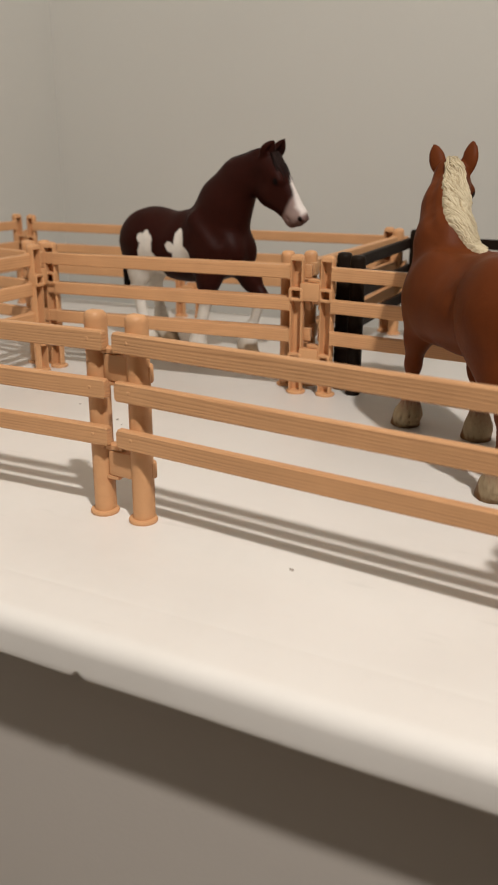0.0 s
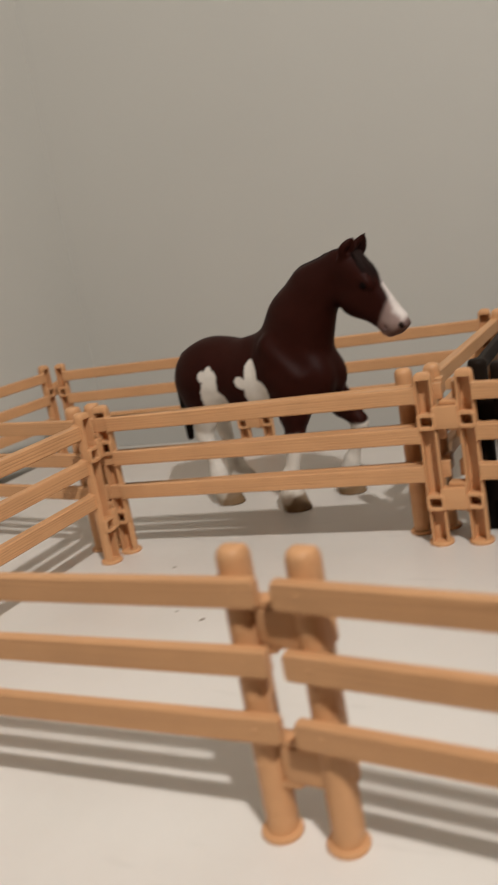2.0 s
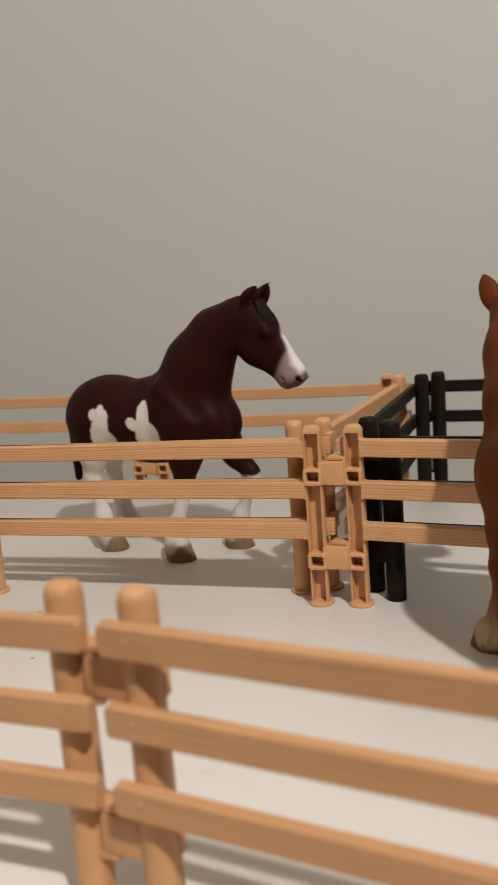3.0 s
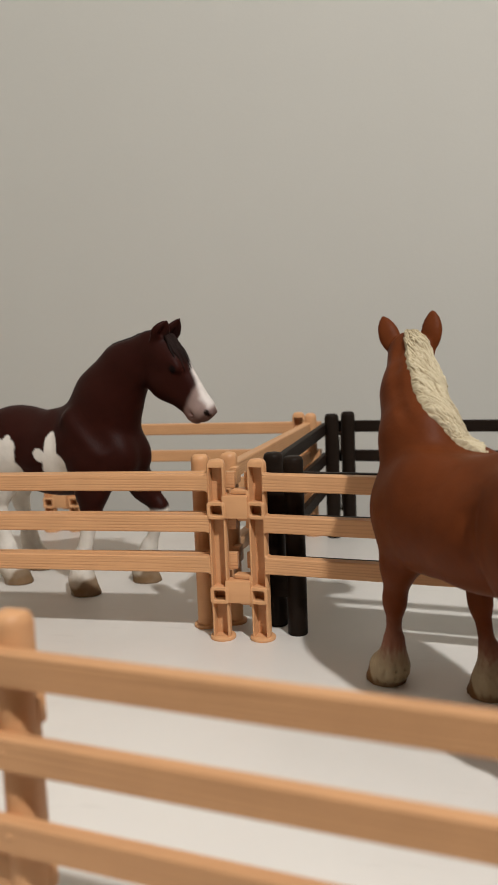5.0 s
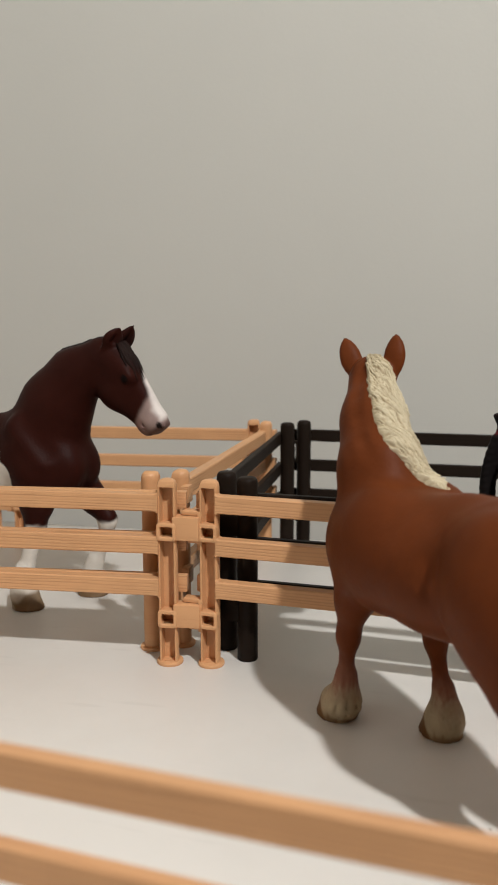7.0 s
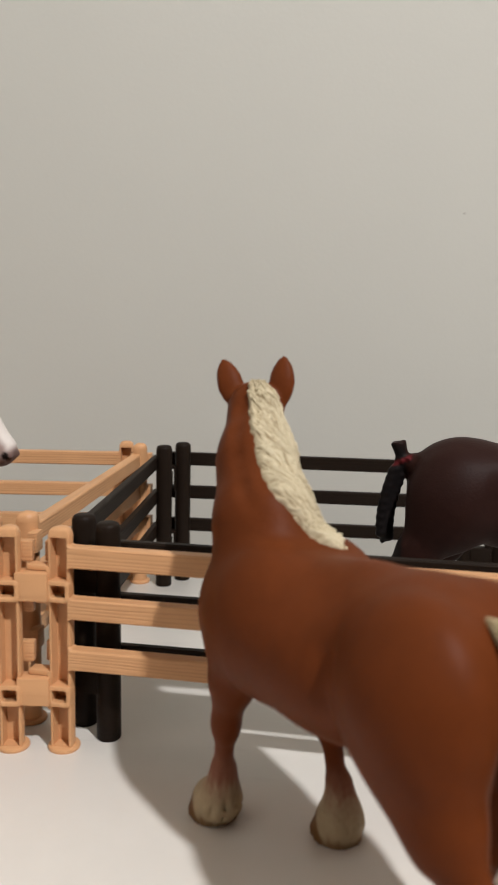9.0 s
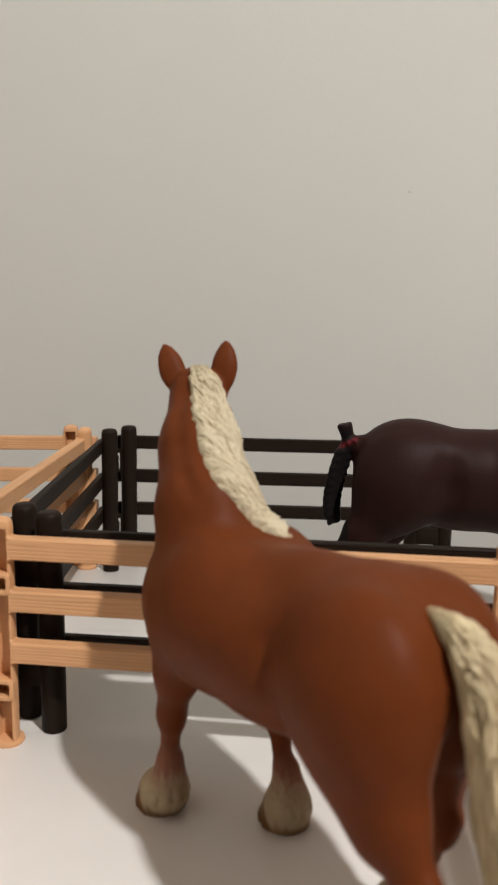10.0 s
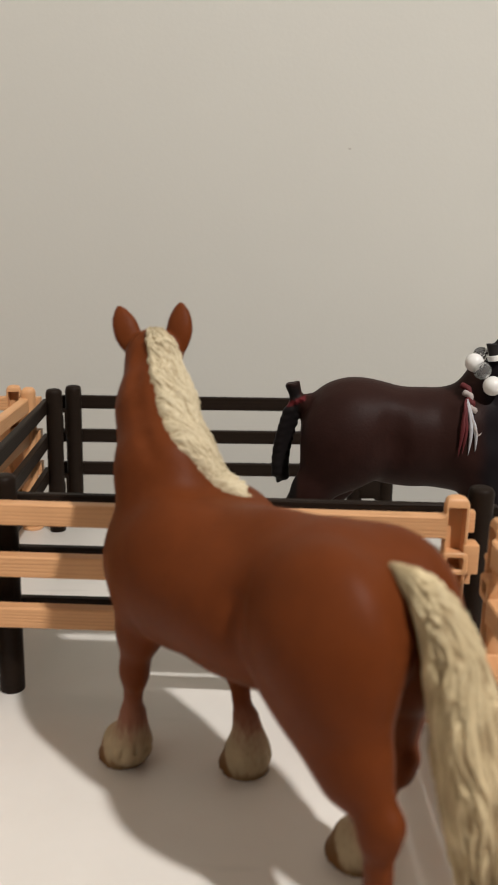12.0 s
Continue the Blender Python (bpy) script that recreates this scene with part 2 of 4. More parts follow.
def dresser():
    """A dresser: a grey body and a white top 15 mm thick, whose rounded front edge overhangs it."""
    base = new("dresser")
    base.matrix_world = NOOK @ Matrix.Translation((0, 0, FLOOR_Z))
    bm = bmesh.new()
    r, x0, x1, lift = 0.0062, TOP_X, 1.15, -FLOOR_Z
    profile = [(TOP_Y, -0.001), (TOP_Y - 0.001, 0.0), (0.02, 0.0), (0.0030, 0.0), (0.0008, 0.0), (0.0, -0.00012), (-0.0008, 0.0), (-0.0030, 0.0), (-0.0080, 0.0), (-0.0140, 0.0)]
    profile += [(-0.0225 + r - r * math.sin(a), -r + r * math.cos(a)) for a in np.linspace(0, math.pi / 2, 10)]
    profile += [(-0.0225, -0.0118), (-0.0225, -0.0136), (-0.0223, -0.0142), (-0.0217, -0.0146), (-0.0180, -0.0148)]
    profile += [(0.0, -0.0148), (TOP_Y, -0.0148)]
    cuts = list(np.arange(x0, -0.034, 0.004)) + list(np.arange(-0.034, -0.006, 0.0007)) + list(np.arange(-0.006, 0.35, 0.004)) + [0.6, 0.9, x1]
    rows = []
    for x in cuts:
        row = []
        for i, (y, z) in enumerate(profile):
            v = Vector((x, y, z + lift))
            if 10 <= i <= 23:
                v.z += 0.00025 * noise.noise(Vector((x * 30, y * 60, z * 60)))
                v.y += 0.0003 * noise.noise(Vector((x * 26 + 5, y * 50, z * 50)))
                if i >= 21:  # chipped lower edge
                    v.z += 0.0008 * max(0.0, noise.noise(Vector((x * 40 + 9, 2, 3))) - 0.36) + 0.0021 * math.exp(-((x + 0.0185) / 0.0016) ** 2)
            row.append(bm.verts.new(v))
        rows.append(row)
    for a, b in zip(rows, rows[1:]):
        for i in range(len(profile)):
            j = (i + 1) % len(profile)
            bm.faces.new((a[i], b[i], b[j], a[j]))
    bm.faces.new(rows[0])
    bm.faces.new(rows[-1][::-1])
    bmesh.ops.recalc_face_normals(bm, faces=bm.faces)
    smooth(part("top", bm, WHITE, base, "white painted top with a rounded, chipped front edge"), 50)
    bm = bmesh.new()
    box(bm, x0 + 0.02, x1 - 0.02, 0.0, TOP_Y - 0.004, 0.0, lift - 0.0150, 0.0006)
    part("body", bm, GREY_PAINT, base, "plain grey painted body")
    return tagged(base, "grey dresser with a white painted top, rounded at the front", "dresser")


dresser()


def ceiling_lamp():
    base = new("ceiling_lamp")
    base.location = (LAMP_AT.x, LAMP_AT.y, CEIL_Z)
    bm = bmesh.new()
    bmesh.ops.create_cone(bm, cap_ends=True, segments=32, radius1=0.06, radius2=0.05, depth=0.03, matrix=Matrix.Translation((0, 0, -0.015)))
    part("rose", bm, CEILING_PAINT, base)
    return tagged(base, "small white ceiling lamp", "ceiling lamp")


ceiling_lamp()


# ---- toy fences ----
POST_H, POST_R, DARK_R, RAIL_Z, DARK_RAIL_Z = 0.078, 0.0038, 0.0043, (0.0687, 0.0511, 0.0334), (0.0682, 0.0493, 0.0306)


CLIP_Z = (0.0568, 0.0201)  # the clip rings in the posts' channels


def post_mesh(bm, x, flange):
    """A moulded half-round post, open at its back, with shelves in the channel and a round foot."""
    arc = [(POST_R * math.cos(a), POST_R * math.sin(a)) for a in np.linspace(math.pi, 2 * math.pi, 17)]
    back, wall, floor_y = 0.0031, 0.0027, -0.0014
    lip = [(POST_R, back - 0.0006), (POST_R - 0.0004, back), (-POST_R + 0.0004, back), (-POST_R, back - 0.0006)]
    outer = arc + lip
    hollow = arc + lip[:2] + [(wall + 0.0001, back), (wall - 0.0002, floor_y), (-wall + 0.0002, floor_y), (-wall - 0.0001, back)] + lip[2:]
    place = Matrix.Translation((x, 0, 0))
    mine = bmesh.new()
    prism(mine, hollow, [(0.0008, 1.0), (0.0752, 1.0)])
    prism(mine, outer, [(0.0750, 0.999), (0.0757, 0.985), (0.0765, 0.94), (0.0772, 0.86), (0.0778, 0.72), (0.0781, 0.50), (0.0782, 0.25)])
    for z in CLIP_Z:
        for dz in (-0.0028, 0.0028):
            box(mine, -wall - 0.0002, wall + 0.0002, floor_y - 0.0002, back + 0.0002, z + dz - 0.0007, z + dz + 0.0007, 0.0003)
    box(mine, -wall - 0.0002, wall + 0.0002, floor_y - 0.0002, back - 0.0004, 0.0006, 0.0018)
    if flange:
        rim = [(math.cos(a), math.sin(a)) for a in np.linspace(0, 2 * math.pi, 32, endpoint=False)]
        prism(mine, rim, [(0.0, 0.0053), (0.0004, 0.0055), (0.0010, 0.0055), (0.0014, 0.0053), (0.0016, 0.0048)])
    mine.transform(place)
    me = bpy.data.meshes.new("tmp")
    mine.to_mesh(me)
    mine.free()
    bm.from_mesh(me)
    bpy.data.meshes.remove(me)


def rounded(hw, hh, r):
    """A rectangle's outline with rounded corners."""
    out = []
    for cx, cz, a0 in ((hw - r, hh - r, 0), (-hw + r, hh - r, 90), (-hw + r, -hh + r, 180), (hw - r, -hh + r, 270)):
        out += [(cx + r * math.cos(radians(a0 + d)), cz + r * math.sin(radians(a0 + d))) for d in (0, 22.5, 45, 67.5, 90)]
    return out


def clip_ring(bm, cx, cz, y0, y1):
    """A small rounded frame in the xz plane, open in its middle."""
    big, small = rounded(0.0040, 0.0037, 0.0013), rounded(0.0025, 0.0021, 0.0007)
    soft_big, soft_small = rounded(0.0037, 0.0034, 0.0012), rounded(0.0028, 0.0024, 0.0009)
    loops = [[bm.verts.new((cx + x, y, cz + z)) for x, z in line] for line, y in ((big, y0), (big, y1 - 0.0003), (soft_big, y1), (soft_small, y1), (small, y1 - 0.0003), (small, y0))]
    n = len(big)
    for a, b in zip(loops, loops[1:] + loops[:1]):
        for i in range(n):
            j = (i + 1) % n
            bm.faces.new((a[i], a[j], b[j], b[i]))
    bmesh.ops.recalc_face_normals(bm, faces=bm.faces)


def rail_mesh(bm, x0, x1, y0, y1, z, flare):
    """A rail with softened edges; flare: how much taller it grows where it runs into the posts."""
    h, e = 0.0036, 0.0005
    xs = [x0, x0 + 0.0004, x0 + 0.0010, x0 + 0.0018, x1 - 0.0018, x1 - 0.0010, x1 - 0.0004, x1]
    hs = [h + flare, h + 0.55 * flare, h + 0.15 * flare, h, h, h + 0.15 * flare, h + 0.55 * flare, h + flare]
    if not flare:
        xs, hs = [x0, x0 + 0.0005, x1 - 0.0005, x1], [h - e, h, h, h - e]
    rows = []
    for x, k in zip(xs, hs):
        q = e if k >= h or flare else 0.0008
        sect = [(y0 + q, -k), (y1 - q, -k), (y1, -k + q), (y1, k - q), (y1 - q, k), (y0 + q, k), (y0, k - q), (y0, -k + q)]
        rows.append([bm.verts.new((x, y, z + dz)) for y, dz in sect])
    for a, b in zip(rows, rows[1:]):
        for i in range(8):
            j = (i + 1) % 8
            bm.faces.new((a[i], a[j], b[j], b[i]))
    bm.faces.new(rows[0][::-1])
    bm.faces.new(rows[-1])
    bmesh.ops.recalc_face_normals(bm, faces=bm.faces)


def fence_panel(length, link, mat, rail_mat, flange, flush, deep, hook, drop, label):
    """A toy fence panel along x, its three rails nailed on the -y side, or flush between the posts; two flat links reach back from its first post."""
    base = new("toy_fence_panel")
    for x in (0.0, length):
        bm = bmesh.new()
        if flange:
            post_mesh(bm, x, True)
        else:
            outline = [(DARK_R * math.cos(a), DARK_R * math.sin(a)) for a in np.linspace(0, 2 * math.pi, 28, endpoint=False)]
            prism(bm, outline, [(0.0, 0.96), (0.0004, 1.0), (0.0752, 1.0), (0.0764, 0.97), (0.0772, 0.90), (0.0777, 0.80), (POST_H, 0.62), (0.0781, 0.34)])
            for v in bm.verts:
                v.co.x += x
        smooth(part("post", bm, mat, base), 40)
    for z in RAIL_Z if flange else DARK_RAIL_Z:
        z -= drop
        bm = bmesh.new()
        if flush:
            rail_mesh(bm, 0.0034, length - 0.0034, -0.0008 - deep, 0.0042 - deep, z, 0.0009)
            for x0, x1 in ((-0.0070, -0.0008), (length + 0.0008, length + 0.0070)):  # the ends that reach past the posts
                box(bm, x0, x1, -0.0056, -0.0022, z - 0.0036, z + 0.0036, 0.0005)
        else:
            rail_mesh(bm, -0.0055, length + 0.0073, -0.0068 - deep, -0.0035 - deep, z, 0.0)
        for x in () if flush else (0.0, length):  # moulded nail heads
            m = Matrix.Translation((x + 0.0010, -0.0067 - deep, z + 0.0004)) @ Matrix.Diagonal((1, 0.42, 1, 1))
            bmesh.ops.create_uvsphere(bm, u_segments=12, v_segments=8, radius=0.0008, matrix=m)
        smooth(part("rail", bm, rail_mat, base), 40)
    for z in (0.0582, 0.0215):
        bm = bmesh.new()
        box(bm, -link + 0.0004, -0.0024, -0.0026, 0.0040, z - 0.0049, z + 0.0049, 0.0007)
        smooth(part("link", bm, mat, base), 40)
        bm = bmesh.new()  # the open hook that takes the neighbour's link: a web on the post and two fingers
        box(bm, length + 0.0032, length + 0.0046, -0.0012, 0.0032, z - 0.0068, z + 0.0068, 0.0004)
        box(bm, length + 0.0032, length + hook, -0.0022, 0.0028, z + 0.0051, z + 0.0069, 0.0003)
        box(bm, length + 0.0032, length + hook * 0.8, -0.0022, 0.0018, z - 0.0066, z - 0.0051, 0.0003)
        smooth(part("hook", bm, mat, base), 40)
    if flange:
        for z in CLIP_Z:
            for x in (0.0, length):
                bm = bmesh.new()
                clip_ring(bm, x, z, 0.0016, 0.0044)
                smooth(part("clip_frame", bm, mat, base), 40)
    return tagged(base, label, "toy fence", "toy fence panels", "")


MADE = {}


def panel(p0, p1, dark=False, link=0.0138, flush=True, deep=0.0, hook=0.0070, drop=0.0):
    (x0, y0), (x1, y1) = p0, p1
    length = round(math.hypot(x1 - x0, y1 - y0) * 500) / 500
    key = (length, dark, link, flush, deep, hook, drop)
    m = pose(x0, y0, 0, 0, 0, math.degrees(math.atan2(y1 - y0, x1 - x0)))
    if key in MADE:
        return copy_thing(MADE[key], m)
    if dark:
        ob = fence_panel(length, link, BLACK, BLACK_RAIL, False, False, deep, hook, drop, "black-brown plastic toy fence panel with three rails")
    else:
        ob = fence_panel(length, link, TAN, TAN_RAIL, True, flush, deep, hook, drop, "tan wood-grained plastic toy fence panel with three rails")
    ob.matrix_world = m
    MADE[key] = ob
    return ob


# The front paddock, round the chestnut figurine: rails outwards.
panel((-0.3526, 0.2938), (-0.1958, 0.3127), flush=False, hook=0.0105)
panel((-0.1778, 0.3137), (-0.0178, 0.3140), flush=False)
panel((-0.3735, 0.4570), (-0.3615, 0.2990), link=0.008, deep=0.0030)
panel((-0.0190, 0.3250), (-0.0280, 0.4840), link=0.008)
panel((-0.0375, 0.5070), (-0.1970, 0.5030), link=0.008, hook=0.0112)
panel((-0.2145, 0.4995), (-0.3710, 0.4710))
# The pinto's paddock, behind on one side.
panel((-0.3840, 0.4770), (-0.2275, 0.5112), flush=False, deep=0.0045)
panel((-0.5500, 0.4765), (-0.3930, 0.4712), link=0.008, flush=False)
panel((-0.2170, 0.5190), (-0.2295, 0.6810), link=0.008)
panel((-0.2390, 0.6860), (-0.3898, 0.6560), link=0.008, hook=0.0112)
panel((-0.4063, 0.6507), (-0.5475, 0.6280), link=0.0130)
panel((-0.5655, 0.6260), (-0.5640, 0.4870), link=0.008)
# The dark paddock beside it.
panel((-0.1850, 0.5130), (-0.0268, 0.5190), True, 0.0116, deep=-0.0103, drop=0.0014)
panel((-0.2152, 0.6785), (-0.1970, 0.5210), True, 0.006)
panel((-0.0530, 0.7065), (-0.2085, 0.6915), True)
panel((0.1200, 0.7180), (-0.0355, 0.7080), True)


# ---- crumbs on the dresser top ----
def speck(x, y, size, seed):
    rng = random.Random(seed)
    bm = bmesh.new()
    bmesh.ops.create_icosphere(bm, subdivisions=2, radius=size, matrix=Matrix.Diagonal((1.5, 0.8, 0.35, 1)))
    for v in bm.verts:
        v.co *= rng.uniform(0.7, 1.2)
        v.co.z = max(v.co.z + 0.2 * size, 0.0)
    ob = part("dirt_speck", bm, SPECK, None)
    ob.matrix_world = pose(x, y, 0, 0, 0, rng.uniform(0, 180))
    return tagged(ob, "tiny dark speck of dirt on the white top", "dirt speck", "specks of dirt")


SPECK = plaster("dirt", (0.42, 0.37, 0.32), (0.32, 0.27, 0.23))
for i, (x, y, size) in enumerate(((-0.1115, 0.3090, 0.0008), (-0.3025, 0.4145, 0.0006), (-0.2865, 0.4100, 0.0010), (-0.2670, 0.4040, 0.0008), (-0.0825, 0.4235, 0.0004), (-0.3330, 0.4550, 0.0008), (-0.2600, 0.3990, 0.0004))):
    speck(x, y, size, i)


def blemish():
    bm = bmesh.new()
    bmesh.ops.create_icosphere(bm, subdivisions=2, radius=0.0008, matrix=Matrix.Diagonal((1.4, 0.25, 0.8, 1)))
    ob = part("wall_blemish", bm, SPECK_PALE, None)
    ob.matrix_world = NOOK @ Matrix.Translation((0.1215, WALL_Y, 0.2148))
    return tagged(ob, "tiny grey blemish in the greige wall paint", "wall blemish")


SPECK_PALE = plaster("pale_dirt", (0.46, 0.43, 0.385), (0.43, 0.40, 0.36))
blemish()


def unit(v):
    v = np.array(v, float)
    return v / np.linalg.norm(v)


# ---- figurines: soft-blended solids, meshed on a fine grid; all lengths here in millimetres ----
class Clay:
    def __init__(self, low, high, step):
        self.low, self.step = np.array(low, float), step
        self.n = np.ceil((np.array(high) - self.low) / step).astype(int) + 1
        self.d = np.full(self.n, 99.0, np.float32)

    def patch(self, low, high, pad):
        a = np.clip(np.floor((np.minimum(low, high) - pad - self.low) / self.step).astype(int), 0, self.n - 1)
        b = np.clip(np.ceil((np.maximum(low, high) + pad - self.low) / self.step).astype(int) + 1, 1, self.n)
        axes = [self.low[i] + self.step * np.arange(a[i], b[i]) for i in range(3)]
        grid = np.stack(np.meshgrid(*axes, indexing="ij"), -1).astype(np.float32)
        return tuple(slice(a[i], b[i]) for i in range(3)), grid

    def put(self, where, d, k, cut=False):
        old = self.d[where]
        if cut:
            d, old = d, -old
        h = np.maximum(k - np.abs(old - d), 0) / k
        out = np.minimum(old, d) - h * h * k / 4
        self.d[where] = -out if cut else out

    def bone(self, a, b, ra, rb, k=4.0, flat=1.0, side=(0, 1, 0), cut=False):
        """A tapering limb from a to b; flat > 1 thins it along side."""
        a, b = np.array(a, np.float32), np.array(b, np.float32)
        where, p = self.patch(np.minimum(a, b), np.maximum(a, b), max(ra, rb) + k + 3)
        ab = b - a
        t = np.clip(((p - a) @ ab) / max(float(ab @ ab), 1e-6), 0, 1)
        off = p - a - t[..., None] * ab
        if flat != 1.0:
            s = np.array(side, np.float32)
            s /= np.linalg.norm(s)
            off = off + ((off @ s) * (flat - 1))[..., None] * s
        self.put(where, np.linalg.norm(off, axis=-1) - (ra + (rb - ra) * t), k, cut)

    def leaf(self, a, b, width, thick, face, k=1.2, sharp=0.65, low=0.22):
        """A leaf-shaped blade from a to b, broad below its middle, pointed at b, thin along face."""
        a, b, s = np.array(a, np.float32), np.array(b, np.float32), unit(face).astype(np.float32)
        where, p = self.patch(np.minimum(a, b), np.maximum(a, b), width + k + 2)
        ab = b - a
        s = unit(s - ab * float(s @ ab) / float(ab @ ab)).astype(np.float32)
        t = np.clip(((p - a) @ ab) / float(ab @ ab), 0, 1)
        off = p - a - t[..., None] * ab
        off = off + ((off @ s) * (width / thick - 1))[..., None] * s
        r = 0.3 + (width - 0.3) * np.maximum(np.sin(math.pi * (low + (1 - low) * t)), 0) ** sharp
        self.put(where, (np.linalg.norm(off, axis=-1) - r) * 0.6, k)

    def egg(self, c, r, k=5.0, turn=None, cut=False):
        """An ellipsoid; turn: a 3 x 3 of its axes."""
        c, r = np.array(c, np.float32), np.array(r, np.float32)
        big = float(max(r))
        where, p = self.patch(c, c, big + k + 3)
        q = p - c
        if turn is not None:
            q = q @ np.array(turn, np.float32).T
        s = np.linalg.norm(q / r, axis=-1)
        g = np.linalg.norm(q / (r * r), axis=-1)
        self.put(where, np.where(g > 1e-6, s * (s - 1) / np.maximum(g, 1e-6), -big), k, cut)

    def reach(self, start, way, far=40.0):
        """How far from start along way the surface lies."""
        start, way = np.array(start, float), unit(way)
        for s in np.arange(2.0, far, 0.4):
            i = np.round((start + s * way - self.low) / self.step).astype(int)
            if (i < 0).any() or (i >= self.n).any() or self.d[tuple(i)] > 0:
                return s
        return far

    def mesh(self):
        """Surface nets: one vertex in each cell that the surface crosses."""
        d = self.d
        axes = [self.low[2] + self.step * np.arange(self.n[2])]
        d = np.maximum(d, -axes[0][None, None, :].astype(np.float32))  # feet end flat on the ground
        s = d < 0
        c = [slice(0, -1), slice(1, None)]
        corner = [(i, j, k) for i in (0, 1) for j in (0, 1) for k in (0, 1)]
        count = sum(s[c[i], c[j], c[k]].astype(np.int8) for i, j, k in corner)
        cells = np.argwhere((count > 0) & (count < 8))
        val = {q: d[cells[:, 0] + q[0], cells[:, 1] + q[1], cells[:, 2] + q[2]] for q in corner}
        total, hits = np.zeros((len(cells), 3)), np.zeros(len(cells))
        for a in corner:
            for axis in range(3):
                if a[axis]:
                    continue
                b = tuple(1 if i == axis else a[i] for i in range(3))
                va, vb = val[a], val[b]
                cross = (va < 0) != (vb < 0)
                t = np.where(cross, va / np.where(cross, va - vb, 1), 0)
                point = np.array(a, float)[None] + t[:, None] * (np.array(b) - np.array(a))[None]
                total += np.where(cross[:, None], point, 0)
                hits += cross
        verts = self.low + self.step * (cells + total / hits[:, None])
        index = np.full(tuple(self.n), -1, int)
        index[tuple(cells.T)] = np.arange(len(cells))
        faces = []
        for axis in range(3):
            u, v = (axis + 1) % 3, (axis + 2) % 3
            lo = [slice(None)] * 3
            hi = [slice(None)] * 3
            lo[axis], hi[axis] = slice(0, -1), slice(1, None)
            flip = s[tuple(lo)] != s[tuple(hi)]
            e = np.argwhere(flip)
            e = e[(e[:, u] > 0) & (e[:, v] > 0)]
            inside = s[tuple(e.T)]
            du, dv = np.eye(3, dtype=int)[u], np.eye(3, dtype=int)[v]
            quad = np.stack([index[tuple((e - du - dv).T)], index[tuple((e - dv).T)], index[tuple(e.T)], index[tuple((e - du).T)]], 1)
            quad[~inside] = quad[~inside][:, ::-1]
            faces.append(quad[(quad >= 0).all(1)])
        return verts, np.concatenate(faces)


def blend(points, t):
    """A smooth curve through points at 0..1."""
    pts = [np.array(p, float) for p in points]
    x = min(max(t, 0.0), 0.99999) * (len(pts) - 1)
    i, f = int(x), x - int(x)
    p0, p1, p2, p3 = pts[max(i - 1, 0)], pts[i], pts[i + 1], pts[min(i + 2, len(pts) - 1)]
    return 0.5 * (2 * p1 + (p2 - p0) * f + (2 * p0 - 5 * p1 + 4 * p2 - p3) * f * f + (3 * p1 - p0 - 3 * p2 + p3) * f ** 3)


def lock(points, radius, sides=7, steps=12, flat=1.0, profile=None):
    """A tapering lock of hair along a curve: its vertices and faces."""
    verts, faces = [], []
    up = np.array((0.3, 0.5, 0.8))
    for i in range(steps + 1):
        t = i / steps
        p, q = blend(points, t), blend(points, min(t + 0.02, 1.0))
        ahead = unit(q - p) if np.linalg.norm(q - p) > 1e-6 else ahead
        side = unit(np.cross(ahead, up))
        over = np.cross(side, ahead)
        r = radius * (0.45 + 0.55 * math.sin(math.pi * min(1.0, t * 1.5 + 0.2) ** 0.8)) if t < 0.5 else radius * (1.02 - t) * 2.0 * 0.95
        r = max(profile(t) if profile else r, 0.10)
        for s in range(sides):
            a = 2 * math.pi * s / sides
            verts.append(p + r * math.cos(a) * side + r / flat * math.sin(a) * over)
    for i in range(steps):
        for s in range(sides):
            a, b = i * sides + s, i * sides + (s + 1) % sides
            faces.append((a, b, b + sides, a + sides))
    faces.append(tuple(range(sides))[::-1])
    faces.append(tuple(steps * sides + s for s in range(sides)))
    return verts, faces


def ball(c, r, rings=10, sides=16):
    verts, faces = [], []
    for i in range(rings + 1):
        a = math.pi * (i + 0.02) / (rings + 0.04)
        for s in range(sides):
            b = 2 * math.pi * s / sides
            verts.append(np.array(c) + r * np.array((math.sin(a) * math.cos(b), math.sin(a) * math.sin(b), math.cos(a))))
    for i in range(rings):
        for s in range(sides):
            p, q = i * sides + s, i * sides + (s + 1) % sides
            faces.append((p, p + sides, q + sides, q))
    faces.append(tuple(range(sides)))
    faces.append(tuple(rings * sides + s for s in range(sides))[::-1])
    return verts, faces


class Head:
    """The frame of a head: poll, the way to the muzzle, and its left."""

    def __init__(self, poll, ahead, left):
        self.o, self.f = np.array(poll, float), unit(ahead)
        self.l = unit(np.array(left, float) - self.f * float(np.dot(left, self.f)))
        self.u = np.cross(self.f, self.l)

    def at(self, f, l, u):
        return self.o + f * self.f + l * self.l + u * self.u

    def local(self, v):
        q = v - self.o
        return q @ self.f, q @ self.l, q @ self.u

    def turn(self):
        return np.stack([self.f, self.l, self.u])


def make_body(clay, legs, neck, trunk):
    """Trunk, neck and legs of a heavy horse that stands with its chest towards +x."""
    for x, y, z, rx, ry, rz, k in trunk:
        clay.egg((x, y, z), (rx, ry, rz), k)
        if y:
            clay.egg((x, -y, z), (rx, ry, rz), k)
    for (x0, y0, z0), r0, (x1, y1, z1), r1, flat in neck:
        clay.bone((x0, y0, z0), (x1, y1, z1), r0, r1, 7, flat)
    for leg in legs:
        clay_leg(clay, *leg)


